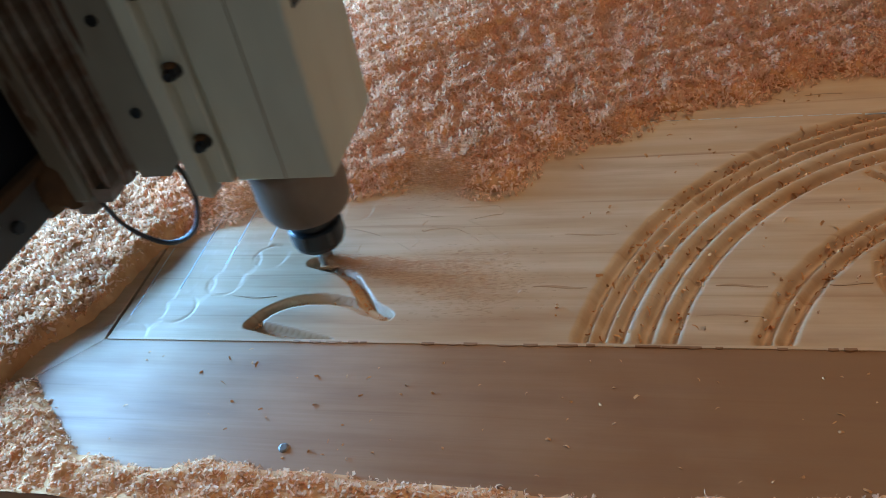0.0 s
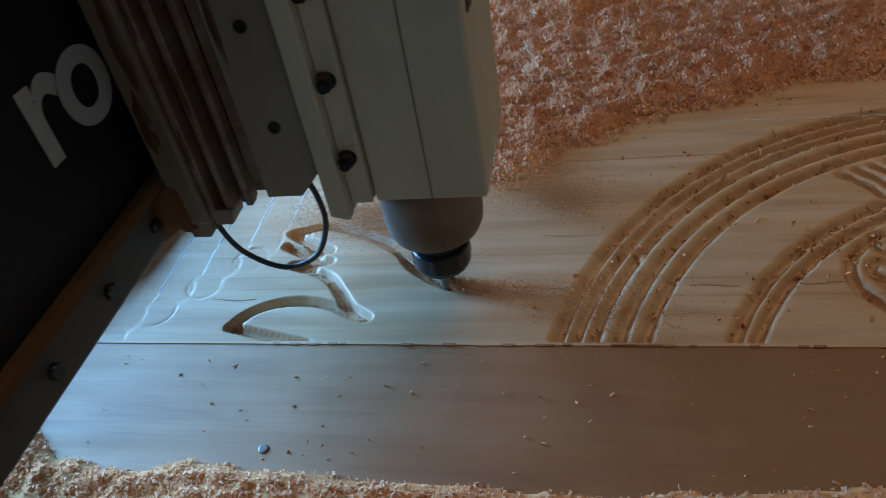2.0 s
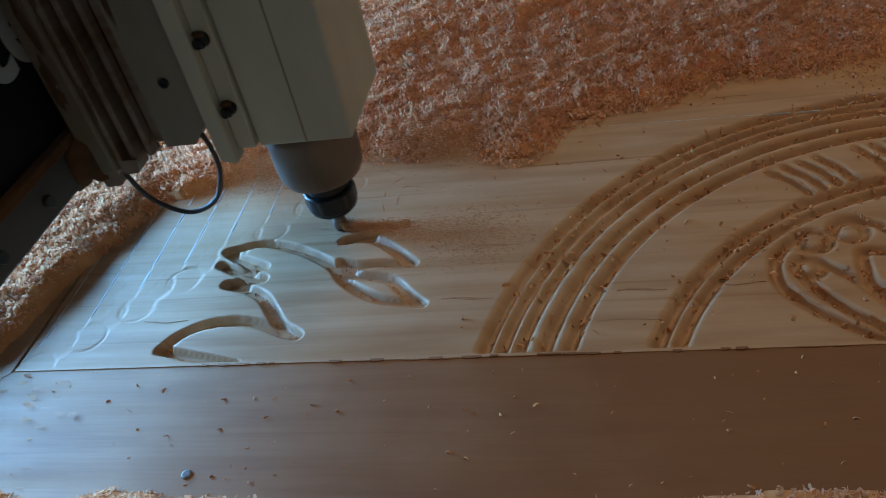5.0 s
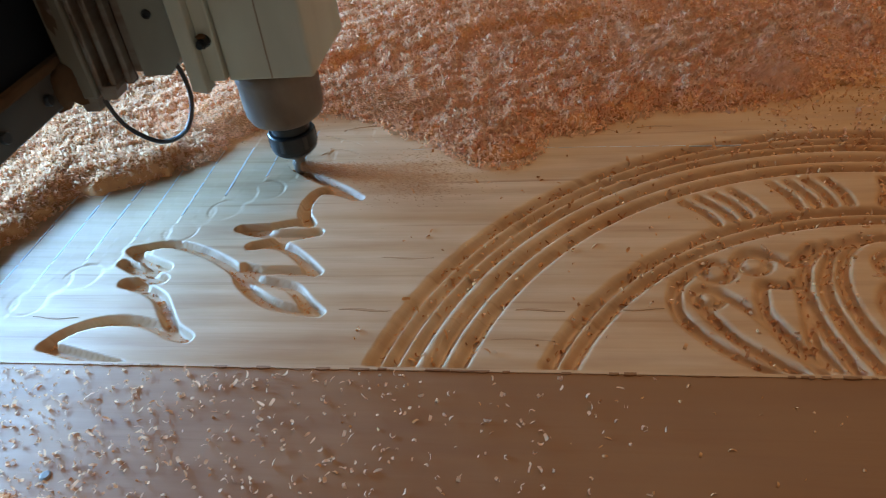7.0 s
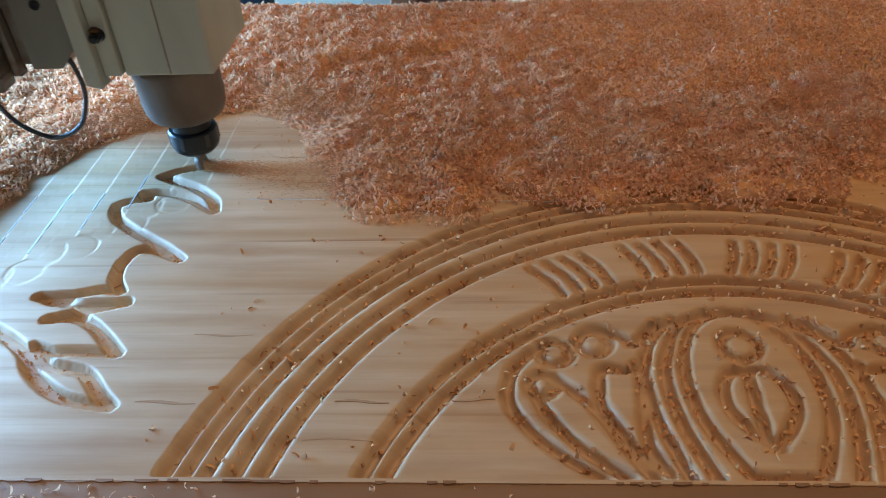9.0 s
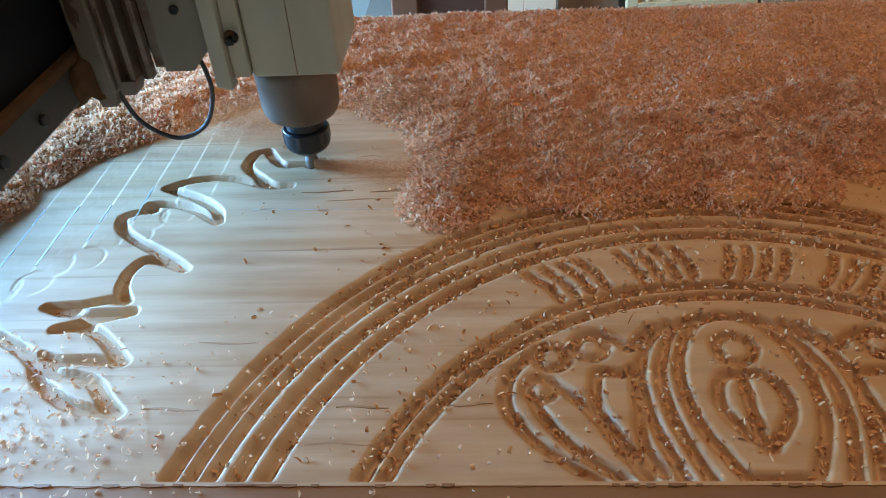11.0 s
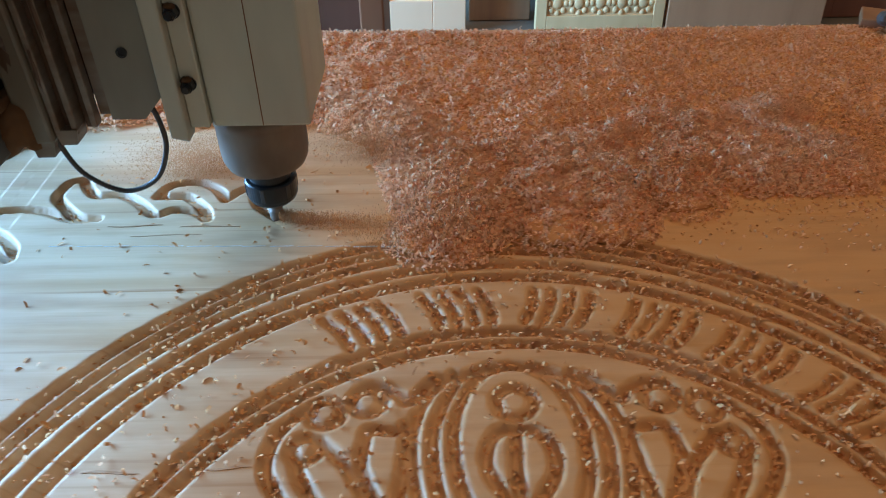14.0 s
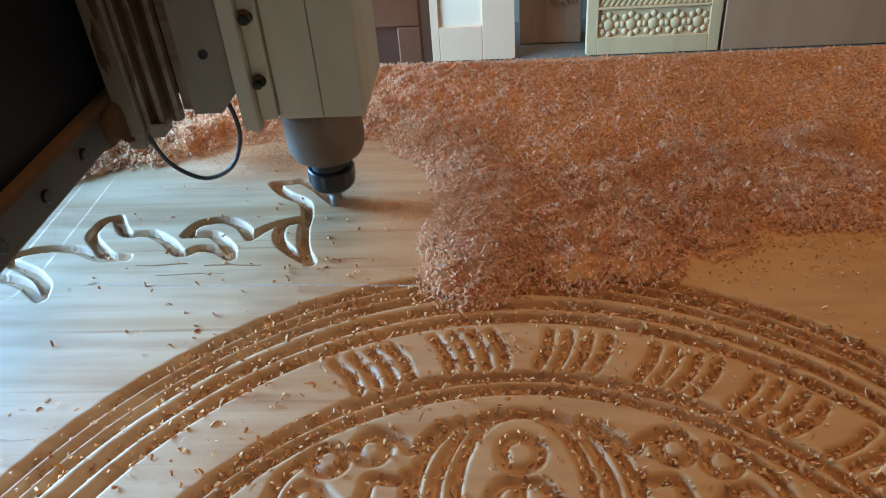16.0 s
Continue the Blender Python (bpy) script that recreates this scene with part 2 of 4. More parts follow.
# ---------------------------------------------------------------- the carving
# the sprig that the cutter draws during the clip, stroke by stroke: x, y and the second at which it is cut
STROKES = [
    [(-0.630, -0.001, -1.77), (-0.663, 0.008, -1.60), (-0.708, 0.020, -1.37)],
    [(-0.708, 0.020, -1.37), (-0.694, 0.038, -1.25), (-0.673, 0.049, -1.13), (-0.647, 0.052, -1.00), (-0.620, 0.047, -0.87), (-0.598, 0.037, -0.74), (-0.583, 0.032, -0.66)],
    [(-0.583, 0.032, -0.66), (-0.601, 0.045, -0.55), (-0.616, 0.065, -0.43), (-0.629, 0.082, -0.32), (-0.645, 0.092, -0.22), (-0.673, 0.102, -0.07)],
    [(-0.673, 0.102, -0.07), (-0.659, 0.104, -0.00), (-0.638, 0.108, 0.10)],
    [(-0.638, 0.108, 0.10), (-0.664, 0.118, 0.22), (-0.689, 0.132, 0.33)],
    [(-0.689, 0.132, 0.33), (-0.665, 0.123, 0.43), (-0.642, 0.125, 0.53)],
    [(-0.642, 0.125, 0.53), (-0.674, 0.141, 0.76), (-0.689, 0.152, 0.87)],
    [(-0.689, 0.152, 0.87), (-0.671, 0.158, 0.96), (-0.650, 0.161, 1.07), (-0.620, 0.152, 1.23), (-0.590, 0.136, 1.41), (-0.567, 0.118, 1.57), (-0.557, 0.103, 1.68), (-0.541, 0.088, 1.81), (-0.519, 0.074, 1.97), (-0.500, 0.068, 2.11), (-0.476, 0.064, 2.27)],
    [(-0.476, 0.064, 2.27), (-0.490, 0.077, 2.36), (-0.506, 0.095, 2.49), (-0.522, 0.101, 2.64), (-0.545, 0.107, 2.88), (-0.564, 0.125, 3.05)],
    [(-0.564, 0.125, 3.05), (-0.545, 0.120, 3.15), (-0.523, 0.120, 3.27), (-0.491, 0.118, 3.45)],
    [(-0.491, 0.118, 3.45), (-0.524, 0.150, 3.78), (-0.545, 0.159, 3.95), (-0.566, 0.157, 4.10)],
    [(-0.566, 0.157, 4.10), (-0.547, 0.164, 4.23), (-0.522, 0.173, 4.41), (-0.506, 0.178, 4.53)],
    [(-0.506, 0.178, 4.53), (-0.530, 0.176, 4.70), (-0.565, 0.178, 4.93), (-0.587, 0.186, 5.10)],
    [(-0.587, 0.186, 5.10), (-0.558, 0.188, 5.30), (-0.533, 0.194, 5.47), (-0.517, 0.192, 5.58)],
    [(-0.517, 0.192, 5.58), (-0.528, 0.211, 5.73), (-0.529, 0.233, 5.88), (-0.521, 0.250, 6.00), (-0.502, 0.249, 6.13), (-0.477, 0.237, 6.32)],
    [(-0.477, 0.237, 6.32), (-0.499, 0.255, 6.51), (-0.531, 0.277, 6.79), (-0.551, 0.292, 6.96), (-0.564, 0.305, 7.08), (-0.570, 0.322, 7.19), (-0.561, 0.331, 7.26), (-0.541, 0.336, 7.38)],
    [(-0.541, 0.336, 7.38), (-0.550, 0.345, 7.45)],
    [(-0.550, 0.345, 7.45), (-0.532, 0.347, 7.55), (-0.499, 0.337, 7.71), (-0.466, 0.312, 7.91)],
    [(-0.466, 0.312, 7.91), (-0.473, 0.333, 8.07), (-0.498, 0.356, 8.38), (-0.522, 0.368, 8.59), (-0.541, 0.378, 8.70)],
    [(-0.541, 0.378, 8.70), (-0.521, 0.390, 8.85), (-0.494, 0.396, 9.05), (-0.464, 0.392, 9.25), (-0.431, 0.377, 9.50), (-0.405, 0.377, 9.69)],
    [(-0.405, 0.377, 9.69), (-0.427, 0.382, 9.84), (-0.453, 0.407, 10.10), (-0.462, 0.422, 10.22), (-0.458, 0.446, 10.38), (-0.445, 0.453, 10.48)],
    [(-0.445, 0.453, 10.48), (-0.423, 0.422, 10.74), (-0.394, 0.420, 10.94), (-0.371, 0.406, 11.13), (-0.347, 0.382, 11.36), (-0.330, 0.390, 11.49), (-0.309, 0.387, 11.63), (-0.291, 0.374, 11.76)],
    [(-0.291, 0.374, 11.76), (-0.298, 0.391, 11.88), (-0.320, 0.414, 12.08), (-0.339, 0.416, 12.20), (-0.353, 0.416, 12.29)],
    [(-0.353, 0.416, 12.29), (-0.345, 0.436, 12.44), (-0.319, 0.443, 12.57), (-0.295, 0.431, 12.79), (-0.279, 0.408, 12.97)],
    [(-0.279, 0.408, 12.97), (-0.264, 0.427, 13.17), (-0.242, 0.437, 13.36), (-0.228, 0.441, 13.48)],
    [(-0.228, 0.441, 13.48), (-0.247, 0.432, 13.60), (-0.249, 0.411, 13.72), (-0.237, 0.389, 13.86), (-0.205, 0.362, 14.11)],
    [(-0.205, 0.362, 14.11), (-0.217, 0.388, 14.31), (-0.224, 0.423, 14.55), (-0.226, 0.454, 14.77), (-0.235, 0.477, 14.94), (-0.261, 0.496, 15.16), (-0.279, 0.518, 15.36)],
    [(-0.279, 0.518, 15.36), (-0.260, 0.520, 15.49), (-0.237, 0.518, 15.63), (-0.195, 0.470, 16.00)],
]

MOTIF = [
    [(-0.001, 0.101), (-0.004, 0.066), (-0.003, 0.032)],
]
SEED = [(0.0, 0.101), (0.016, 0.096), (0.024, 0.08), (0.023, 0.062), (0.012, 0.043), (-0.002, 0.030)]
OGIVE = [(0.0, 0.163), (0.018, 0.158), (0.035, 0.140), (0.046, 0.110), (0.048, 0.083), (0.044, 0.053), (0.032, 0.024), (0.022, 0.005)]
PETALS = [
    [(0.018, 0.162), (0.041, 0.15), (0.056, 0.121), (0.063, 0.093), (0.061, 0.058), (0.054, 0.028), (0.046, 0.004)],
    [(0.046, 0.155), (0.066, 0.133), (0.076, 0.106), (0.078, 0.074), (0.073, 0.042), (0.063, 0.004)],
    [(0.058, 0.151), (0.071, 0.138), (0.082, 0.127), (0.087, 0.134), (0.104, 0.143), (0.117, 0.141), (0.125, 0.130)],
    [(0.083, 0.105), (0.081, 0.087), (0.084, 0.061), (0.086, 0.034), (0.075, 0.01)],
    [(0.091, 0.1), (0.109, 0.101), (0.113, 0.085), (0.113, 0.068), (0.097, 0.033), (0.079, 0.012)],
    [(0.145, 0.093), (0.119, 0.064), (0.103, 0.033), (0.087, 0.005)],
    [(0.150, 0.130), (0.173, 0.105), (0.18, 0.086), (0.179, 0.065), (0.165, 0.042), (0.142, 0.02), (0.119, 0.004)],
    [(0.164, 0.083), (0.151, 0.054), (0.131, 0.028), (0.102, 0.004)],
]
BEADS = [(0.0, 0.125, 0.0145), (0.112, 0.128, 0.012), (0.143, 0.118, 0.012), (0.155, 0.085, 0.0105),
         (-0.112, 0.128, 0.012), (-0.143, 0.118, 0.012), (-0.155, 0.085, 0.0105)]
SPRIG = np.vstack([smooth_line(line, 0.002) for line in STROKES])
SPRIG[:, 2] = np.maximum.accumulate(SPRIG[:, 2])
BEAT = np.arange(0, 16.01, 0.1)
TOOL = [(round(float(t), 2), float(np.interp(t, SPRIG[:, 2], SPRIG[:, 0])), float(np.interp(t, SPRIG[:, 2], SPRIG[:, 1]))) for t in BEAT]
CX, CY = 0.0, -0.097
# ring grooves: radius and height of their centre
RINGS = [(0.4262, -0.087), (0.4125, -0.087), (0.3988, -0.087), (0.3790, -0.087), (0.3605, -0.087), (0.2985, -0.096), (0.2840, -0.096)]
HATCH = [-21.4, -6.9, 8.0, 22.8, 36.2, 50.0, 63.5]

X0, X1, Y0, Y1, CELL = -0.845, 0.64, 0.0, 0.60, 0.0016
nx, ny = int((X1 - X0) / CELL) + 1, int((Y1 - Y0) / CELL) + 1
gx = np.linspace(X0, X1, nx)
gy = np.linspace(Y0, Y1, ny)
GX, GY = np.meshgrid(gx, gy)
H = np.zeros_like(GX)


def groove(dist, half, depth, flat=0.35):
    """Round-bottomed cut: depth below the face at a distance from its middle line."""
    u = np.clip((dist / half - flat) / (1 - flat), 0, 1)
    return -depth * np.cos(u * math.pi / 2) ** 1.2


def carve_line(pts, half, depth, flat=0.35):
    line = smooth_line([p[:2] for p in pts], 0.0015)
    lo, hi = line.min(0) - half - 0.004, line.max(0) + half + 0.004
    i0, i1 = np.searchsorted(gx, (lo[0], hi[0]))
    j0, j1 = np.searchsorted(gy, (lo[1], hi[1]))
    if i1 <= i0 or j1 <= j0:
        return
    sx, sy = GX[j0:j1, i0:i1], GY[j0:j1, i0:i1]
    best = np.full(sx.shape, 9.0)
    for px, py in line:
        np.minimum(best, (sx - px) ** 2 + (sy - py) ** 2, out=best)
    H[j0:j1, i0:i1] = np.minimum(H[j0:j1, i0:i1], groove(np.sqrt(best), half, depth, flat))


inside = GY > 0.004
for r, yc in RINGS:
    H = np.minimum(H, np.where(inside, groove(np.abs(np.hypot(GX - CX, GY - yc) - r), 0.0060, 0.0095, 0.16), 0))
for a in HATCH:
    for k in range(4):
        b = a + (k - 1.5) * 2.75
        line = []
        for u in (0.0, 0.5, 1.0):
            r, c = 0.311 + 0.042 * u, radians(b + (1.0 if a > 0 else -1.0) * (u - 0.5) * 1.6 + 0.5 * math.sin(math.pi * u))
            line.append((CX + r * math.sin(c), CY + r * math.cos(c)))
        carve_line(line, 0.0042, 0.0070, 0.45)
for line in MOTIF + [OGIVE, [(-x, y) for x, y in OGIVE], [(-0.022, 0.005), (0.022, 0.005)], SEED, [(-x, y) for x, y in SEED]]:
    carve_line(line, 0.0047, 0.0076, 0.45)
for line in PETALS:
    carve_line(line, 0.0047, 0.0076, 0.45)
    carve_line([(-x, y) for x, y in line], 0.0047, 0.0076, 0.45)
for bx, by, br in BEADS:
    d = np.hypot(GX - bx, GY - by)
    H = np.minimum(H, groove(np.abs(d - br), 0.0048, 0.0056))
# worn, rounded edges
for _ in range(2):
    H[1:-1] = (H[:-2] + 2 * H[1:-1] + H[2:]) / 4
    H[:, 1:-1] = (H[:, :-2] + 2 * H[:, 1:-1] + H[:, 2:]) / 4
for line in STROKES:
    carve_line(line, 0.0062, 0.0090, 0.62)
# shallow round tool marks on the bare end of the panel
for k in range(10):
    mx, my = -0.826 + 0.0349 * k, 0.0035 + 0.036 * k
    d = np.hypot(GX - mx, GY - my)
    H = np.minimum(H, -0.0010 * np.clip((0.018 - d) / 0.0016, 0, 1) * np.clip(0.45 + 14 * (GX - mx + 0.5 * (GY - my)), 0.12, 1))
    H = np.minimum(H, -0.0016 * np.clip(1 - np.abs(d - 0.0178) / 0.0019, 0, 1) * np.clip(0.55 + 0.6 * np.sin(np.arctan2(GY - my, GX - mx) + 1.9 * k), 0.1, 1))
# each pass of the wide cutter leaves the bare end tilted by a hair
saw = np.mod((GX + 0.836) / 0.0349, 1.0)
bare = np.clip((GY - 1.032 * (GX + 0.826) + 0.01) / 0.01, 0, 1) * np.clip((-0.45 - GX) / 0.05, 0, 1)
H -= bare * 0.0007 * saw * (H > -0.0003)
# saw and sander unevenness
H += 0.00025 * np.sin(GY * 260 + 2 * np.sin(GX * 3)) * (H > -0.0003)


def grid_mesh(name, xs, ys, heights, mat, parent=None, label=""):
    gxx, gyy = np.meshgrid(xs, ys)
    n, m = len(xs), len(ys)
    co = np.stack([gxx, gyy, heights], -1).reshape(-1, 3).astype(np.float32)
    i = (np.arange(m - 1)[:, None] * n + np.arange(n - 1)[None, :]).ravel()
    f = np.stack([i, i + 1, i + n + 1, i + n], 1).astype(np.int32)
    me = bpy.data.meshes.new(name)
    me.vertices.add(len(co))
    me.vertices.foreach_set("co", co.ravel())
    me.loops.add(f.size)
    me.loops.foreach_set("vertex_index", f.ravel())
    me.polygons.add(len(f))
    me.polygons.foreach_set("loop_start", np.arange(0, f.size, 4, dtype=np.int32))
    me.polygons.foreach_set("use_smooth", np.ones(len(f), bool))
    me.update(calc_edges=True)
    me.materials.append(mat)
    ob = new(name, me)
    if parent:
        ob.parent = parent
    if label:
        tagged(ob, label)
    return ob


rng0 = np.random.default_rng(3)
door = empty("carved_door", pose(0, 0, 0), "large pine door blank with half-round carved rosette, lying flat on the router bed", "door")
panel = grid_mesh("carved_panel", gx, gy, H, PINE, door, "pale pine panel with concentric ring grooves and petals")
bm = bmesh.new()
box(bm, X0, X1 + 0.5, Y1, 0.733, -0.04, 0.0)
box(bm, X1, X1 + 0.5, 0.0, Y1, -0.04, 0.0)
box(bm, X0, X1, Y0, Y1, -0.04, -0.014)
box(bm, X0, X1, Y0, Y0 + 0.003, -0.02, 0.0)
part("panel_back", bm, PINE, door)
bm = bmesh.new()
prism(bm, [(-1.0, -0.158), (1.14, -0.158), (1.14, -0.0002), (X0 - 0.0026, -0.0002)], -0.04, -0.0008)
part("front_stile", bm, STILE, door, "red-brown dusty pine stile, painted darker away from the window")
bm = bmesh.new()
prism(bm, [(-1.0, -0.156), (X0 - 0.0036, -0.0005), (X0 - 0.0036, 0.735), (-1.0, 0.86)], -0.04, -0.0008)
part("end_rail", bm, PINE, door)
bm = bmesh.new()
prism(bm, [(X0, 0.736), (1.14, 0.736), (1.14, 0.862), (-1.0, 0.862)], -0.04, 0.001)
part("back_stile", bm, PINE, door)

for k in range(9):
    x, y = -0.836 + 0.0349 * k, 0.03 + 0.036 * k
    bm = bmesh.new()
    for i in range(max(2, int((0.37 - y) / 0.034))):
        a, b = y + 0.034 * i, y + 0.034 * i + rng0.uniform(0.026, 0.0338)
        w = rng0.uniform(0.0006, 0.0012)
        box(bm, x - w - 0.002 * i / 6, x + w - 0.002 * i / 6, a, b, -0.0012, rng0.uniform(0.0001, 0.0003))
    part("tool_ridge", bm, GLUE, door, "thin raised ridge between cutter passes")
bm = bmesh.new()
for i in range(13):
    a = -0.435 + 0.027 * i
    b = a + rng0.uniform(0.022, 0.027)
    y = 0.331 - 0.03 * (a + 0.435)
    box(bm, a, b, y - 0.0004, y + 0.0005, -0.001, 0.0004)
part("glue_line", bm, GLUE, door, "white dried glue line between two boards")
# dark resin streaks and torn grain: start, end, place across, width
for a, b, y, w in ((-0.458, -0.412, 0.067, 0.0022), (-0.434, -0.385, 0.137, 0.0018), (-0.308, -0.268, 0.068, 0.0022), (-0.222, -0.190, 0.070, 0.0020), (-0.326, -0.276, 0.034, 0.0013),
                   (-0.740, -0.695, 0.055, 0.0013), (-0.389, -0.334, 0.363, 0.0016), (-0.315, -0.255, 0.360, 0.0018), (-0.188, -0.150, 0.366, 0.0014), (-0.36, -0.29, 0.346, 0.0013)):
    bm = bmesh.new()
    up, down = [], []
    for u in np.linspace(0, 1, 9):
        yy, h = y + 0.0012 * math.sin(5 * u + 40 * a), w * (0.15 + 0.85 * math.sin(math.pi * min(u * 0.9 + 0.08, 1))) * rng0.uniform(0.35, 0.7)
        up.append((a + (b - a) * u, yy + h))
        down.append((a + (b - a) * u, yy - h))
    prism(bm, down + up[::-1], -0.001, 0.00035)
    part("resin_streak", bm, SPLIT, door, "thin dark resin streak in the grain")
# torn fibres along the joint with the stile
bm = bmesh.new()
x = -0.66
while x < 0.62:
    w = rng0.uniform(0.003, 0.02)
    d = rng0.uniform(0.0004, 0.0017)
    prism(bm, [(x, 0.0012), (x, -d * 0.6), (x + w * 0.4, -d), (x + w, -d * 0.4), (x + w, 0.0012)], -0.004, rng0.uniform(-0.0012, 0.0009))
    x += w + rng0.uniform(0.0, 0.012)
part("torn_fibres", bm, STILE, door, "ragged torn fibres along the joint")
bm = bmesh.new()
lathe(bm, [(0.0042, -0.003), (0.0042, -0.0014), (0.0028, -0.0008)], 12, pose(-0.632, -0.106, 0.0013))
part("screw", bm, STEEL, door, "countersunk steel screw head")

# ---------------------------------------------------------------- bed, floor, room
bm = bmesh.new()
box(bm, -1.9, 1.9, -0.19, 0.875, -0.085, -0.041, 0.003)
bed = empty("router_bed", pose(0, 0, 0), "aluminium-edged bed of a woodworking router covered in shavings", "machine bed")
part("bed_top", bm, ALU, bed)
for x in (-1.7, 0.0, 1.7):
    for y in (-0.1, 0.8):
        bm = bmesh.new()
        box(bm, x - 0.04, x + 0.04, y - 0.04, y + 0.04, -0.80, -0.085, 0.004)
        part("leg", bm, GREENISH, bed)


def slab(name, x0, x1, y0, y1, z0, z1, mat):
    bm = bmesh.new()
    box(bm, x0, x1, y0, y1, z0, z1)
    return tagged(part(name, bm, mat), kind="structure")


slab("floor", -2.6, 4.2, -3.7, 3.6, -0.95, -0.80, CONCRETE)
# unseen ceiling round a gap made for the added overhead fill
slab("ceiling", -2.6, -0.32, -3.7, 2.6, 3.0, 3.15, PLASTER)
slab("ceiling", 1.22, 4.2, -3.7, 2.6, 3.0, 3.15, PLASTER)
slab("ceiling", -0.32, 1.22, -3.7, 0.38, 3.0, 3.15, PLASTER)
slab("ceiling", -0.32, 1.22, 1.52, 2.6, 3.0, 3.15, PLASTER)
slab("wall_east", 4.0, 4.2, -3.7, 3.6, -0.8, 3.0, PLASTER)
slab("wall_north", -2.6, 4.0, 2.45, 2.6, -0.8, 3.0, PLASTER)
slab("platform", -0.6, 3.2, 1.75, 2.45, -0.80, -0.503, CONCRETE)
# west wall with its window opening, unseen south wall gapped for the front fill
slab("wall_west", -2.6, -2.46, -3.5, -0.05, -0.8, 3.0, PLASTER)
slab("wall_west", -2.6, -2.46, 2.02, 2.45, -0.8, 3.0, PLASTER)
slab("wall_west", -2.6, -2.46, -0.05, 2.02, -0.8, -0.06, PLASTER)
slab("wall_west", -2.6, -2.46, -0.05, 2.02, 1.15, 3.0, PLASTER)
slab("wall_south", -2.46, 0.35, -3.7, -3.5, -0.8, 3.0, PLASTER)
slab("wall_south", 2.85, 4.0, -3.7, -3.5, -0.8, 3.0, PLASTER)
slab("wall_south", 0.35, 2.85, -3.7, -3.5, 2.15, 3.0, PLASTER)

# ---------------------------------------------------------------- doors leaning behind the bed
def leaning_door(label, x0, x1, y, height, mat, inset=None, inset_mat=None, side=0.045, flush=False):
    w = x1 - x0
    d = empty("door_leaf", pose(x0, y, -0.5, -4), label, "door", "door leaves leaning on the wall")
    if flush:
        bm = bmesh.new()
        box(bm, 0, w, 0, 0.032, 0, height, 0.003)
        part("leaf", bm, mat, d)
        bm = bmesh.new()
        box(bm, 0.004, w - 0.004, 0.033, 0.040, 0.004, height - 0.004, 0.001)
        part("back_skin", bm, mat, d)
        return d
    for a, b, c, e in ((0, side, 0, height), (w - side, w, 0, height), (side, w - side, 0, inset or 0.09), (side, w - side, height - 0.1, height)):
        bm = bmesh.new()
        box(bm, a, b, 0, 0.035, c, e, 0.002)
        part("frame_member", bm, mat, d)
    bm = bmesh.new()
    box(bm, side, w - side, 0.009, 0.028, inset or 0.09, height - 0.1)
    part("panel", bm, inset_mat or mat, d)
    return d


leaning_door("white-primed panelled door leaf with pink bare wood", -0.30, 0.048, 2.10, 1.9, PINKWOOD, 0.11, WHITEPANEL, 0.105)
d = leaning_door("brown carved door leaf with curved grooves", 0.065, 0.27, 2.22, 1.9, BROWN, flush=True)
for k in range(8):
    bm = bmesh.new()
    r = 0.014 + 0.013 * (k % 4)
    cx_, cz_, a0 = ((0.135, 0.115, 0.2) if k < 4 else (0.165, 0.215, 2.6))
    pts = [(cx_ + r * math.cos(a), cz_ + r * 1.1 * math.sin(a)) for a in np.linspace(a0, a0 + 3.0 - 0.25 * (k % 4), 16)]
    for (ax, az), (bx, bz) in zip(pts, pts[1:]):
        v = [bm.verts.new(c) for c in ((ax, 0.001, az), (bx, 0.001, bz), (bx, -0.006, bz + 0.004), (ax, -0.006, az + 0.004), (bx, 0.001, bz + 0.008), (ax, 0.001, az + 0.008))]
        bm.faces.new((v[0], v[1], v[2], v[3]))
        bm.faces.new((v[3], v[2], v[4], v[5]))
    part("carved_curve", bm, BROWN, d)
d = leaning_door("pale carved door leaf with a row of rosettes and rope moulding", 0.275, 0.69, 2.10, 1.9, OAKISH, 0.055, None, 0.035)
for k in range(5):
    cx, cz = 0.035 + 0.0345 + 0.069 * k, 0.093
    for q in range(9):
        r, big = (0.0, 0.017) if q == 8 else (0.0275, 0.0098)
        bm = bmesh.new()
        bmesh.ops.create_icosphere(bm, subdivisions=2, radius=1, matrix=Matrix.LocRotScale((cx + r * math.cos(q * math.pi / 4), 0.009, cz + 1.15 * r * math.sin(q * math.pi / 4)), None, (big, 0.006, big * 1.1)))
        part("boss", bm, OAKISH, d, smooth=True)
for z in (0.142, 0.178):
    bm = bmesh.new()
    box(bm, 0.035, 0.38, 0.0, 0.012, z, z + 0.008, 0.002)
    part("moulding", bm, OAKISH, d)
for k in range(20):
    bm = bmesh.new()
    box(bm, -0.005, 0.005, -0.003, 0.005, -0.016, 0.016, 0.002, pose(0.045 + 0.0172 * k, 0.008, 0.164, 0, 35, 0))
    part("rope_twist", bm, OAKISH, d)
leaning_door("plain pinkish brown flush door leaf", 0.70, 1.21, 2.10, 1.9, TAN, flush=True)
leaning_door("plain dark brown door leaf", 1.24, 1.75, 2.2, 1.9, MAHOGANY)

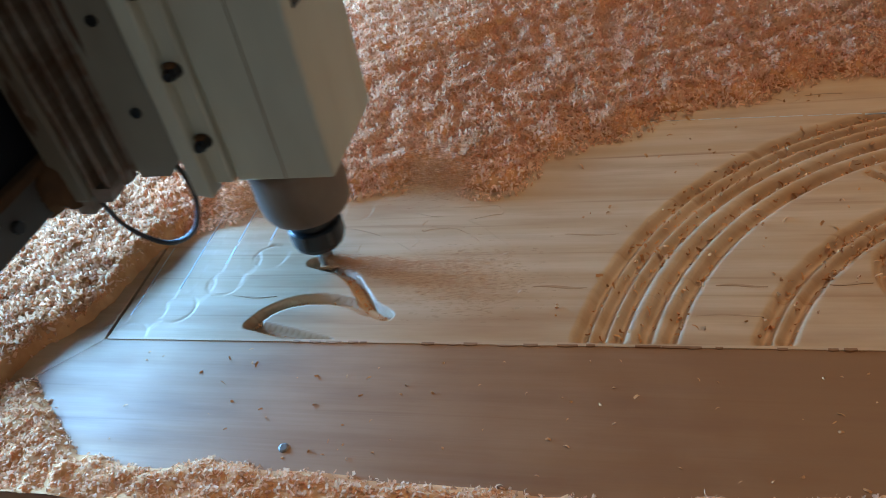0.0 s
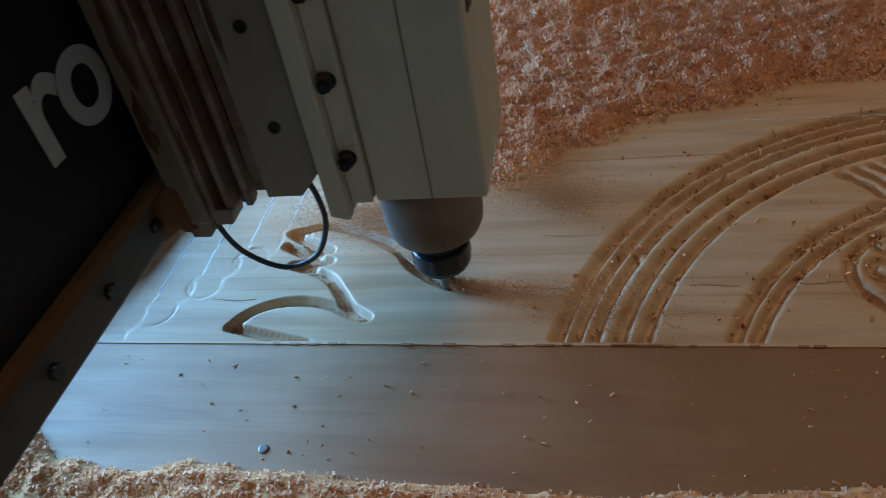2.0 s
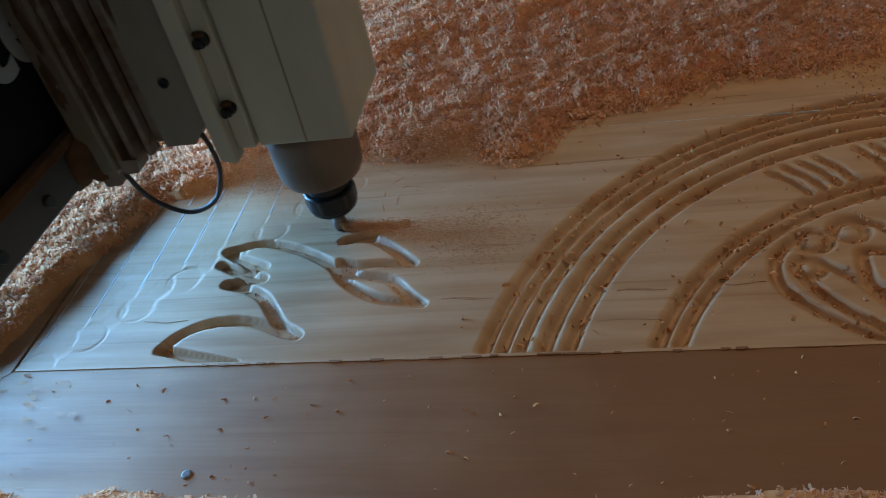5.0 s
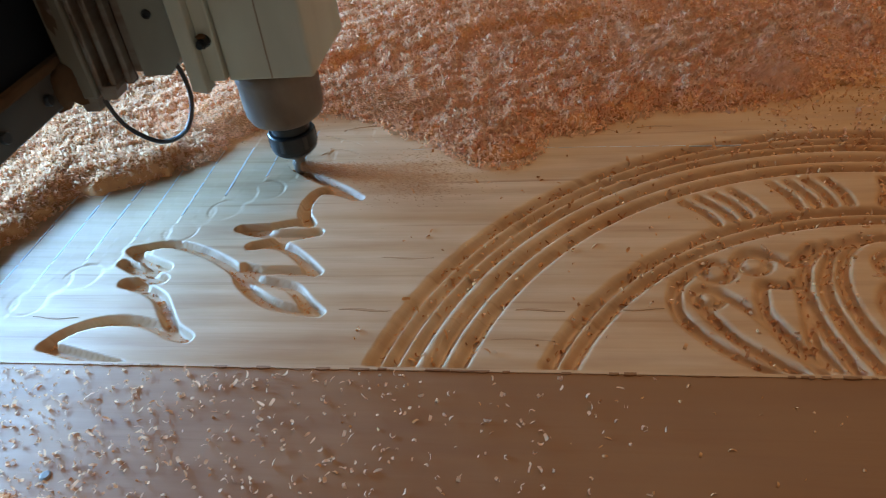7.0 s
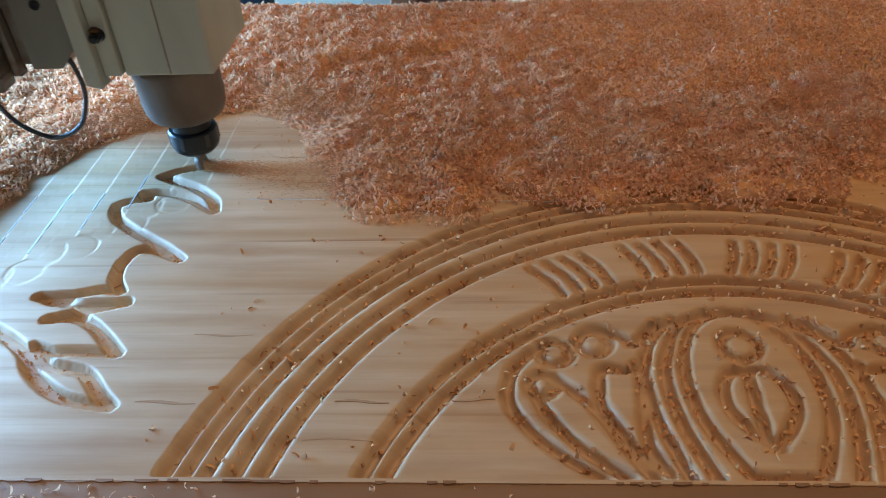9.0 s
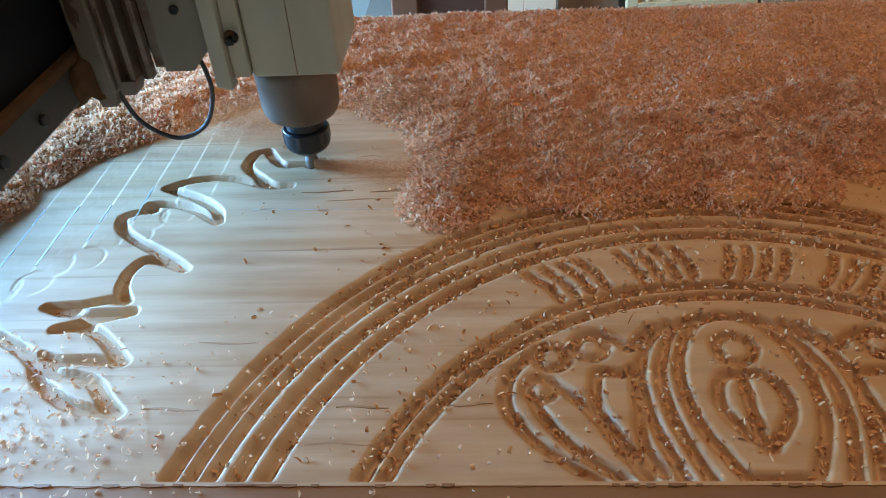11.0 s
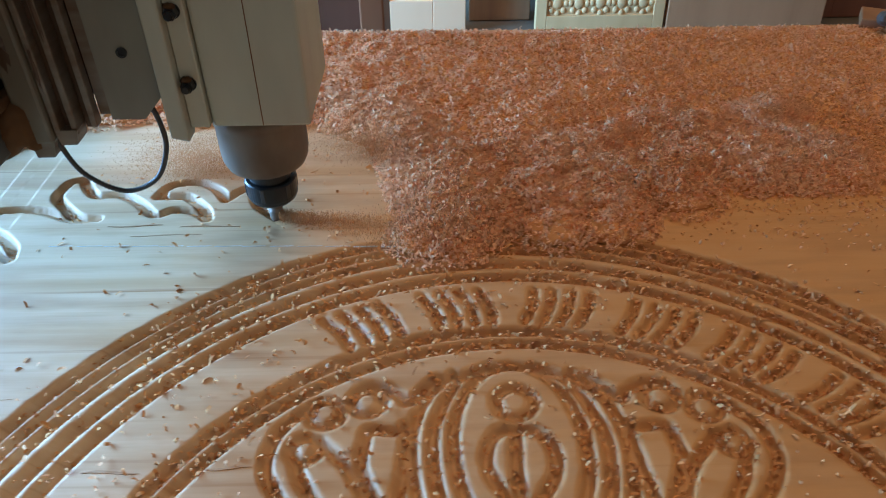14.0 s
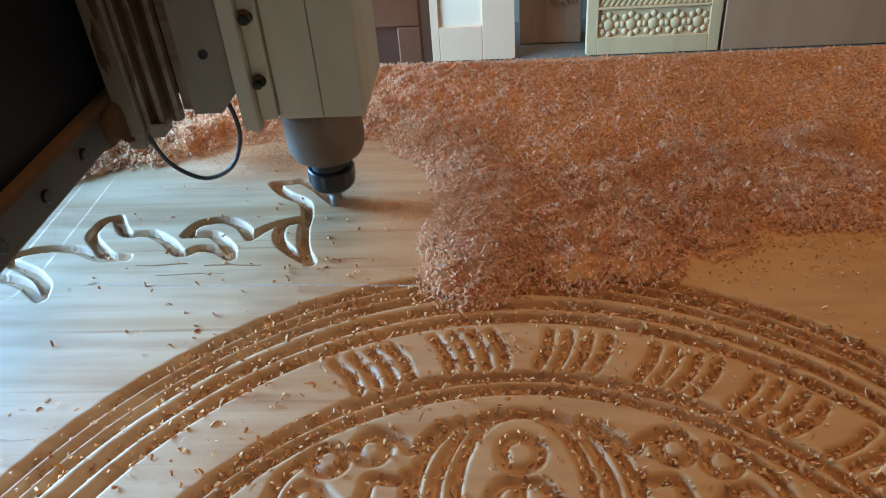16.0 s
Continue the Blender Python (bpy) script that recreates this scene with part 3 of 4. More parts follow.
cab = empty("side_cabinet", pose(-0.36, 1.06, -0.80), "red-brown stained wooden cabinet standing behind the bed", "cabinet")
bm = bmesh.new()
box(bm, 0.0, 0.215, 0.012, 0.20, 0.0, 1.02, 0.006)
part("body", bm, MAHOGANY, cab)
for a, b, c, e in ((0.0, 0.215, 0.79, 1.02), (0.172, 0.215, 0.0, 0.789), (0.0, 0.05, 0.0, 0.789)):
    bm = bmesh.new()
    box(bm, a, b, 0.0, 0.0115, c, e, 0.003)
    part("face_frame", bm, CHERRY, cab)
bm = bmesh.new()
box(bm, 0, 0.10, 0, 0.05, 0, 0.012, 0.002)
slip = part("paper_slip", bm, PAPER)
slip.matrix_world = pose(0.10, 1.93, -0.503, 0, 0, 25)
tagged(slip, "crumpled white paper scrap on the ledge", "paper")

clamp = empty("bar_clamp", pose(0.625, 0.842, 0.0, 0, 0, -25), "blue-grey iron clamp on a wooden packing block", "clamp")
bm = bmesh.new()
box(bm, -0.03, 0.07, -0.01, 0.05, 0.001, 0.016, 0.002)
part("packing_block", bm, BROWN, clamp)
bm = bmesh.new()
lathe(bm, [(0.008, 0), (0.008, 0.16)], 14, pose(0.0, 0.0, 0.026, 0, 90, 0))
part("bar", bm, BLUE, clamp)
bm = bmesh.new()
box(bm, 0.0, 0.03, -0.016, 0.016, 0.0165, 0.045, 0.004)
part("jaw", bm, BLUE, clamp)
bm = bmesh.new()
lathe(bm, [(0.009, 0), (0.011, 0.004), (0.011, 0.014), (0.007, 0.018)], 14, pose(-0.004, -0.02, 0.024, 70, 0, 20))
part("screw_knob", bm, BLUE, clamp)

# ---------------------------------------------------------------- gantry
tx0, ty0 = TOOL[0][1], TOOL[0][2]
gantry = empty("gantry", pose(tx0, 0, 0), "black router gantry beam with white lettering", "machine")
bm = bmesh.new()
box(bm, -0.34, -0.2, -0.75, 1.35, 0.158, 0.60, 0.004)
part("beam", bm, BEAM, gantry)
bm = bmesh.new()
box(bm, -0.30, -0.197, -0.74, 1.34, 0.118, 0.157, 0.003)
part("lower_rail", bm, RAIL, gantry, "dusty steel rail under the beam")
bm = bmesh.new()
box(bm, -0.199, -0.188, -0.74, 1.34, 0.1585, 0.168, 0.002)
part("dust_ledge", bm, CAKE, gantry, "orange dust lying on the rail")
for k in range(29):
    bm = bmesh.new()
    lathe(bm, [(0.0058, 0), (0.0058, 0.003), (0.005, 0.0045)], 14, pose(-0.197, -0.72 + 0.0715 * k, 0.136, 0, 90, 0))
    part("rail_bolt", bm, BLACK, gantry)
for y in (-0.80, 1.33):
    bm = bmesh.new()
    box(bm, -0.36, -0.16, y, y + 0.05, -0.2, 0.50, 0.004)
    part("side_plate", bm, BEAM, gantry)


def letter(ch, y, z, size, parent):
    cu = bpy.data.curves.new("letter", "FONT")
    cu.body, cu.size, cu.extrude, cu.offset = ch, size, 0.0006, 0.0017
    ob = new("letter", cu)
    bpy.context.view_layer.update()
    me = bpy.data.meshes.new_from_object(ob.evaluated_get(bpy.context.evaluated_depsgraph_get()))
    bpy.data.objects.remove(ob)
    me.materials.clear()
    me.materials.append(LETTER)
    lt = new("letter", me)
    lt.parent = parent
    lt.matrix_local = Matrix(((0, 0, 1, -0.1988), (1, 0, 0, y), (0, 1, 0, z), (0, 0, 0, 1)))
    return lt


ly = -0.067
for ch, adv in (("r", 0.037), ("o", 0.058), ("u", 0.055), ("t", 0.034), ("e", 0.053), ("r", 0.04)):
    letter(ch, ly, 0.230, 0.105, gantry)
    ly += adv

# ---------------------------------------------------------------- spindle head
head = empty("router_spindle", pose(tx0, ty0, 0), "ivory router spindle head with black collet nut and cutter", "machine")
bm = bmesh.new()
box(bm, -0.030, 0.055, -0.045, 0.075, 0.128, 0.56, 0.003)
housing = part("spindle_housing", bm, PAINT, head, "ivory painted square spindle housing")
bm = bmesh.new()
box(bm, 0.0135, 0.0143, -0.0456, -0.044, 0.130, 0.56)
part("seam", bm, RUSTY, housing)
bm = bmesh.new()
box(bm, 0.0546, 0.0562, -0.030, 0.045, 0.262, 0.46, 0.0005)
part("vent_plate", bm, BLACK, housing, "dark vent plate")
for y, z in ((-0.025, 0.267), (0.04, 0.267)):
    bm = bmesh.new()
    lathe(bm, [(0.0022, 0), (0.0022, 0.0012), (0.001, 0.0018)], 10, pose(0.0562, y, z, 0, 90, 0))
    part("screw", bm, STEEL, housing)
bm = bmesh.new()
lathe(bm, [(0.022, 0.0640), (0.031, 0.0650), (0.0372, 0.0690), (0.0402, 0.0755), (0.0412, 0.083), (0.0415, 0.090), (0.0415, 0.115), (0.0425, 0.1155), (0.0425, 0.128)], 48)
part("spindle_nose", bm, NOSE, head, "brown-stained steel spindle nose", smooth=True)
bm = bmesh.new()
lathe(bm, [(0.011, 0.024), (0.0195, 0.0245), (0.0235, 0.0285), (0.025, 0.033), (0.025, 0.049), (0.0238, 0.0505), (0.0205, 0.051), (0.0205, 0.063)], 48)
nut = part("collet_nut", bm, BLACK, head, "black steel collet nut")
for k in range(6):
    bm = bmesh.new()
    box(bm, 0.0238, 0.0256, -0.0024, 0.0024, 0.034, 0.049, 0.0006, pose(0, 0, 0, 0, 0, 60 * k + 20))
    part("spanner_slot", bm, RUBBER, nut)
bm = bmesh.new()
lathe(bm, [(0.0020, -0.0065), (0.0056, -0.003), (0.0070, 0.002), (0.0072, 0.010), (0.0058, 0.0135), (0.0054, 0.032)], 24)
part("cutter_bit", bm, STEEL, head, "steel ball-nose cutter", smooth=False)
bm = bmesh.new()
prism(bm, [(-0.063, 0.126), (-0.0475, 0.122), (-0.0475, 0.56), (-0.063, 0.56)], 0.040, 0.060)
bmesh.ops.transform(bm, matrix=pose(0, 0, 0, 90), verts=bm.verts)
bmesh.ops.bevel(bm, geom=bm.edges[:], offset=0.0016, segments=2, profile=0.5, affect="EDGES")
bracket = part("mounting_strip", bm, PAINT, head, "ivory mounting strip with bolts")
bm = bmesh.new()
box(bm, -0.0470, -0.0308, -0.050, -0.030, 0.131, 0.56, 0.0012)
part("recess_plate", bm, PAINT, head, "ivory plate set back beside the strip")
for z in (0.172, 0.233, 0.294, 0.355, 0.416):
    bm = bmesh.new()
    lathe(bm, [(0.0062, 0), (0.0062, 0.0014)], 20, pose(-0.040, -0.050, z, 90, 0, 0))
    lathe(bm, [(0.0056, 0.0015), (0.0056, 0.0085), (0.0050, 0.0095)], 6, pose(-0.040, -0.050, z, 90, 12, 0))
    lathe(bm, [(0.0036, 0.0095), (0.0036, 0.0135), (0.0030, 0.0142)], 12, pose(-0.040, -0.050, z, 90, 0, 0))
    part("bolt", bm, BLACK, bracket)
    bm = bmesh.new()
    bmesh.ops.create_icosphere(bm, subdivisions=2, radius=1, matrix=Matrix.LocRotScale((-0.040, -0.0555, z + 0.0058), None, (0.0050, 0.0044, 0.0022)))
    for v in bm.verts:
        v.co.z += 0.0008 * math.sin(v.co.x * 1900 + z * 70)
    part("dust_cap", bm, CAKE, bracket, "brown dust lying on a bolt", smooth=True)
bm = bmesh.new()
prism(bm, [(-0.112, 0.140), (-0.084, 0.140), (-0.0635, 0.163), (-0.0635, 0.56), (-0.112, 0.56)], -0.09, 0.050)
bmesh.ops.transform(bm, matrix=pose(0, 0, 0, 90), verts=bm.verts)
part("slide_plate", bm, GREENISH, head, "grey-green slide plate with a slanted lower corner")
bm = bmesh.new()
box(bm, -0.124, -0.1125, -0.044, 0.08, 0.142, 0.56, 0.001)
box(bm, -0.130, -0.1245, -0.054, -0.044, 0.135, 0.56, 0.001)
part("slide_edge", bm, STEEL, head)
for a, b, y0, mat in ((-0.162, -0.156, -0.056, STEEL), (-0.148, -0.142, -0.054, STEEL), (-0.156, -0.148, -0.046, GREASE), (-0.141, -0.1315, -0.040, GREASE)):
    bm = bmesh.new()
    box(bm, a, b - 0.0003, y0, -0.028, 0.128, 0.56, 0.0012)
    part("linear_rail", bm, mat, head, "greasy steel linear rail")
bm = bmesh.new()
box(bm, -0.1875, -0.163, -0.060, 0.10, 0.122, 0.60, 0.003)
part("carriage_plate", bm, CARRIAGE, head, "grease-stained grey-green carriage plate")
bm = bmesh.new()
box(bm, -0.162, -0.134, -0.026, 0.08, 0.15, 0.56, 0.002)
part("bearing_block", bm, RUSTY, head)
for a, b, z in ((-0.186, -0.165, 0.108), (-0.1615, -0.1420, 0.120)):
    bm = bmesh.new()
    prism(bm, [(a, 0.0), (b, 0.0), (b - 0.004, -0.014), (a + 0.002, -0.014)], 0.0, 0.022)
    bmesh.ops.transform(bm, matrix=pose(0, -0.034, z + 0.0135, 90, 0, 0), verts=bm.verts)
    part("end_cap", bm, STEEL, head)
for z in (0.20, 0.275, 0.35):
    bm = bmesh.new()
    lathe(bm, [(0.0045, 0), (0.0045, 0.002), (0.003, 0.002), (0.003, 0.0005)], 12, pose(-0.088, -0.050, z, 90, 0, 0))
    part("countersunk_screw", bm, BLACK, head)
# blobs of grease and dust on the carriage, the rails and the slide
blot = np.random.default_rng(12)
for x, y, z, w, h in ((-0.178, -0.0602, 0.215, 0.008, 0.030), (-0.172, -0.0602, 0.275, 0.006, 0.045), (-0.181, -0.0602, 0.145, 0.005, 0.014), (-0.159, -0.0563, 0.190, 0.0025, 0.026),
                      (-0.159, -0.0563, 0.300, 0.0025, 0.040), (-0.145, -0.0543, 0.235, 0.0025, 0.030), (-0.107, -0.0503, 0.290, 0.004, 0.055),
                      (-0.174, -0.0602, 0.370, 0.009, 0.040)):
    bm = bmesh.new()
    mid = bm.verts.new((x, y - 0.0014, z))
    ring = [bm.verts.new((x + w * blot.uniform(0.5, 1.0) * math.cos(u), y + 0.0002, z + h * blot.uniform(0.5, 1.0) * math.sin(u))) for u in np.linspace(0, 2 * math.pi, 18, endpoint=False)]
    for p, q in zip(ring, ring[1:] + ring[:1]):
        bm.faces.new((mid, p, q))
    bmesh.ops.recalc_face_normals(bm, faces=bm.faces[:])
    part("grease_smear", bm, GREASE, head, "brown smear of grease and dust", smooth=True)
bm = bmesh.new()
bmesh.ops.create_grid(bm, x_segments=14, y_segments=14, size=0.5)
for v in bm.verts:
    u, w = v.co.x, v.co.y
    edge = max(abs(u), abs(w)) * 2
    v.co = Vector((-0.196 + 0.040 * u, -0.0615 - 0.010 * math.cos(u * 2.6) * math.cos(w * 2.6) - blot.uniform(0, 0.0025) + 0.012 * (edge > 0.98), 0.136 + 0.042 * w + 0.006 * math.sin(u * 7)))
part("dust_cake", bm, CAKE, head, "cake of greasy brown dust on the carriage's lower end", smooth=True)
# drooping hose
bm = bmesh.new()
ctrl = [(-0.170, 0.150), (-0.166, 0.115), (-0.153, 0.084), (-0.122, 0.066), (-0.091, 0.078), (-0.075, 0.108), (-0.074, 0.135), (-0.082, 0.165)]
hose = smooth_line(ctrl, 0.0016)
prev = None
for i, (x, z) in enumerate(hose):
    a, b = hose[max(i - 1, 0)], hose[min(i + 1, len(hose) - 1)]
    t = Vector((b[0] - a[0], 0, b[1] - a[1])).normalized()
    n = Vector((t.z, 0, -t.x))
    r = 0.0025 if i % 2 else 0.0021
    ring = [bm.verts.new(Vector((x, -0.047, z)) + r * (math.cos(u) * n + math.sin(u) * Vector((0, 1, 0)))) for u in np.linspace(0, 2 * math.pi, 10, endpoint=False)]
    if prev:
        for k in range(10):
            bm.faces.new((prev[k], prev[(k + 1) % 10], ring[(k + 1) % 10], ring[k]))
    prev = ring
part("hose", bm, RUBBER, head, "thin black corrugated hose loop", smooth=True)

# ---------------------------------------------------------------- shavings
rng = np.random.default_rng(7)


def chips(name, at, size, mat=CHIP, parent=None, flat=0.5):
    """Curled wood shavings, one short bent ribbon at each place."""
    n = len(at)
    at = np.asarray(at, float)
    length = size * rng.uniform(0.45, 1.35, n)
    width = size * rng.uniform(0.16, 0.50, n)
    curl = rng.uniform(0.8, 4.2, n)
    skew = rng.uniform(-0.25, 0.25, n) * length
    yaw = rng.uniform(0, 2 * math.pi, n)
    tilt = rng.normal(0, flat, n)
    roll = rng.normal(0, flat * 1.6, n)
    taper = rng.uniform(0.3, 1.5, n)
    local = np.zeros((n, 8, 3))
    for k, u in enumerate((-0.5, -0.17, 0.17, 0.5)):
        for j, v in enumerate((-0.5, 0.5)):
            i = 2 * k + j
            local[:, i, 0] = np.sin(u * curl) * length / curl
            local[:, i, 1] = v * width * (1 - taper * abs(u)) + skew * u * u
            local[:, i, 2] = (np.cos(u * curl) - 1) * length / curl
    cr, sr = np.cos(roll)[:, None], np.sin(roll)[:, None]
    y, z = local[:, :, 1] * cr - local[:, :, 2] * sr, local[:, :, 1] * sr + local[:, :, 2] * cr
    ct, st = np.cos(tilt)[:, None], np.sin(tilt)[:, None]
    x, z = local[:, :, 0] * ct - z * st, local[:, :, 0] * st + z * ct
    cy, sy = np.cos(yaw)[:, None], np.sin(yaw)[:, None]
    co = np.stack([x * cy - y * sy, x * sy + y * cy, z], -1)
    low = co[:, :, 2].min(1)
    co[:, :, 2] -= 0.6 * low[:, None]
    co += at[:, None, :]
    b = np.arange(n)[:, None] * 8
    f = np.concatenate([b + np.array([0, 2, 3, 1]), b + np.array([2, 4, 5, 3]), b + np.array([4, 6, 7, 5])], 0).astype(np.int32)
    me = bpy.data.meshes.new(name)
    me.vertices.add(n * 8)
    me.vertices.foreach_set("co", co.astype(np.float32).ravel())
    me.loops.add(f.size)
    me.loops.foreach_set("vertex_index", f.ravel())
    me.polygons.add(len(f))
    me.polygons.foreach_set("loop_start", np.arange(0, f.size, 4, dtype=np.int32))
    me.update(calc_edges=True)
    me.materials.append(mat)
    ob = new(name, me)
    if parent:
        ob.parent = parent
    return ob


lattice = np.random.default_rng(21).random((64, 64))


def uneven(x, y, cell):
    """Smooth random height, 0 to 1, with bumps about one cell across."""
    u, v = np.asarray(x, float) / cell + 900.3, np.asarray(y, float) / cell + 700.7
    i, j = np.floor(u).astype(int), np.floor(v).astype(int)
    fu, fv = u - i, v - j
    fu, fv = fu * fu * (3 - 2 * fu), fv * fv * (3 - 2 * fv)
    a, b = lattice[i % 64, j % 64], lattice[(i + 1) % 64, j % 64]
    c, d = lattice[i % 64, (j + 1) % 64], lattice[(i + 1) % 64, (j + 1) % 64]
    return (a * (1 - fu) + b * fu) * (1 - fv) + (c * (1 - fu) + d * fu) * fv


def lumps(x, y):
    """Uneven height of the heap: broad swells, fist-sized humps and finger-sized tufts."""
    return 0.42 * uneven(x, y, 0.09) + 0.16 * uneven(x + 3.1, y, 0.024) + 0.30 * uneven(x, y + 1.7, 0.0105)


def heap_height(x, y, c):
    """Height of the heap's face where it covers the wood by the share c."""
    full = np.interp(x, [-0.9, -0.3, 0.05, 0.35, 0.7], [0.030, 0.027, 0.017, 0.010, 0.008])
    rim = np.clip((0.852 - y) / 0.03, 0.15, 1)
    return np.sqrt(np.clip(c, 0, 1)) * rim * full * (0.22 + 0.78 * lumps(x, y)) + 0.001


EDGE_X = [-1.05, -0.925, -0.905, -0.885, -0.868, -0.855, -0.835, -0.80, -0.74, -0.66, -0.61, -0.54, -0.51, -0.45, -0.40, -0.32, -0.20, 0.0, 0.3, 0.7]
EDGE_Y = [-0.20, -0.10, -0.015, 0.015, 0.05, 0.11, 0.15, 0.195, 0.215, 0.22, 0.24, 0.22, 0.21, 0.25, 0.29, 0.34, 0.39, 0.43, 0.48, 0.50]
tool_t = np.array([r[0] for r in TOOL])
tool_xy = np.array([r[1:] for r in TOOL])
steps = np.arange(0, 16.01, 0.1)
track = np.stack([np.interp(steps, tool_t, tool_xy[:, 0]), np.interp(steps, tool_t, tool_xy[:, 1])], 1)
BLOW = 0.145


def from_track(x, y):
    d = np.full(np.shape(x), 9.0)
    for px, py in track:
        d = np.minimum(d, np.hypot(x - px, (y - py) * 1.06))
    return d


def still_heap(x, y):
    """How thick the heap that never moves lies here, 0 to 1."""
    e = np.interp(x, EDGE_X, EDGE_Y)
    w = 0.030 * (uneven(x, y, 0.05) - 0.5) + 0.016 * (uneven(x + 2.2, y, 0.016) - 0.5)
    a = np.clip((y - e + w) / np.interp(x, [-0.5, -0.2, 0.2], [0.028, 0.06, 0.12]), 0, 1)
    b = np.clip((from_track(x, y) - BLOW - 0.004 + w) / 0.024, 0, 1)
    return np.minimum(a, b)


hx, hy = np.arange(-1.05, 0.72, 0.004), np.arange(-0.16, 0.852, 0.004)
HX, HY = np.meshgrid(hx, hy)
cover = still_heap(HX, HY)
bed_h = np.where(cover > 0.06, heap_height(HX, HY, cover), -0.02)
heap = empty("shavings_heap", pose(0, 0, 0), "thick bed of orange wood shavings covering the far side of the panel", "wood shavings", kind="stuff")
grid_mesh("heap_bed", hx, hy, bed_h, DUST, heap)
n = 275000
px, py = rng.uniform(-1.05, 0.70, n), rng.uniform(-0.16, 0.855, n)
c = still_heap(px, py)
dens = np.interp(px, [-0.4, 0.0, 0.3, 0.6], [1.0, 0.72, 0.40, 0.28])
thinly = np.clip((py - 0.30) / 0.2, 0, 1) * np.clip((px + 0.3) / 0.2, 0, 1) * (from_track(px, py) > BLOW) * 0.14
keep = ((c > 0.01) & (rng.random(n) < dens * np.clip(c * 3, 0.2, 1))) | (rng.random(n) < thinly)
px, py, c = px[keep], py[keep], c[keep]
pz = np.where(c > 0.05, heap_height(px, py, c), 0.0004) - 0.0012 + 0.0028 * rng.random(len(px)) * np.clip(c * 4, 0.2, 1)
chips("heap_shavings", np.stack([px, py, pz], 1), 0.0078, CHIP, heap, 0.95)
n = 60000
px, py = rng.uniform(-0.25, 0.70, n), rng.uniform(0.26, 0.85, n)
c = still_heap(px, py)
keep = (rng.random(n) < np.interp(px, [-0.25, 0.2, 0.7], [0.1, 0.8, 1.0]) * np.where(c > 0, 1.0, 0.45 * np.clip((py - 0.3) / 0.12, 0, 1))) & (from_track(px, py) > BLOW)
px, py, c = px[keep], py[keep], c[keep]
chips("heap_dust", np.stack([px, py, np.where(c > 0.05, heap_height(px, py, c), 0.0004) - 0.0006 + 0.001 * rng.random(len(px))], 1), 0.0042, CRUMB, heap, 0.6)

# dust that the cutter throws out sideways
n = 7000
u = rng.random(n) * rng.random(n)
side = rng.choice((0, 1), n, p=(0.75, 0.25))
sx_ = 0.004 + 0.17 * u
sy_ = np.where(side == 0, -0.004 - 0.10 * sx_, -0.006 - 0.28 * sx_) + rng.normal(0, 0.0025, n) + rng.normal(0, 1, n) * 0.06 * sx_
ob = chips("dust_stream", np.stack([sx_, sy_, 0.001 + rng.random(n) * 0.010 * (1 - u * 0.5)], 1), 0.0019, HAZE, head, 0.5)
tagged(ob, "stream of fine brown dust flying from the cutter")
# dust whirled up where the air stream meets the heap, puff by puff
for k in range(11):
    a = radians(rng.uniform(-25, 150))
    r = BLOW * rng.uniform(0.92, 1.12)
    n = 2400
    spread = rng.uniform(0.012, 0.024)
    at = np.stack([r * math.cos(a) + rng.normal(0, spread * 1.5, n), r * math.sin(a) + rng.normal(0, spread, n), 0.004 + np.abs(rng.normal(0, spread * 0.7, n))], 1)
    tagged(chips("dust_puff", at, 0.0019, HAZE, head, 0.6), "puff of fine orange dust whirled up by the spindle's air")

# the little bank along the front edge
bx = np.arange(-1.0, 0.7, 0.005)
by = np.arange(-0.162, -0.035, 0.004)
BX, BY = np.meshgrid(bx, by)
lip = -0.128 + 0.018 * (uneven(bx, 0 * bx, 0.06) - 0.3) + 0.008 * (uneven(bx, 0 * bx + 3, 0.018) - 0.5) + 0.075 * np.clip((-0.80 - bx) / 0.09, 0, 1)
bank = np.clip((lip[None, :] - BY) / 0.015, 0, 1)
front = empty("front_bank_of_shavings", pose(0, 0, 0), "low bank of coarse shavings along the front edge", "wood shavings", kind="stuff")
grid_mesh("bank_bed", bx, by, np.where(bank > 0.02, bank * (0.002 + 0.016 * lumps(BX, BY)) - 0.001, -0.02), DUST, front)
n = 36000
px, py = rng.uniform(-1.0, 0.7, n), rng.uniform(-0.160, -0.035, n)
c = np.clip((np.interp(px, bx, lip) - py) / 0.015, 0, 1)
keep = (c > 0) & (rng.random(n) < 0.3 + 0.7 * c)
px, py, c = px[keep], py[keep], c[keep]
chips("bank_shavings", np.stack([px, py, c * (0.002 + 0.016 * lumps(px, py)) - 0.0015], 1), 0.0064, CHIP, front, 0.7)

# loose crumbs on the wood and in the grooves
n = 32000
px, py = rng.uniform(-0.45, 0.62, n), rng.uniform(0.005, 0.55, n)
j, i = np.clip(((py - Y0) / CELL).astype(int), 0, ny - 1), np.clip(((px - X0) / CELL).astype(int), 0, nx - 1)
depth = H[j, i]
keep = ((depth < -0.0015) & (rng.random(n) < np.clip(0.3 + 1.1 * (px + 0.3), 0.18, 1))) | (rng.random(n) < 0.014 * np.clip(1.5 + 2 * px, 0.5, 2))
chips("loose_crumbs", np.stack([px, py, depth + 0.002 * rng.random(n) * (depth < -0.0015)], 1)[keep], 0.0066, CRUMB, None, 0.7)
tagged(bpy.data.objects["loose_crumbs"], "loose orange crumbs lying in the carved grooves", "wood shavings", kind="stuff")
n = 170
px, py = rng.uniform(-0.80, 0.62, n), rng.uniform(-0.118, -0.004, n)
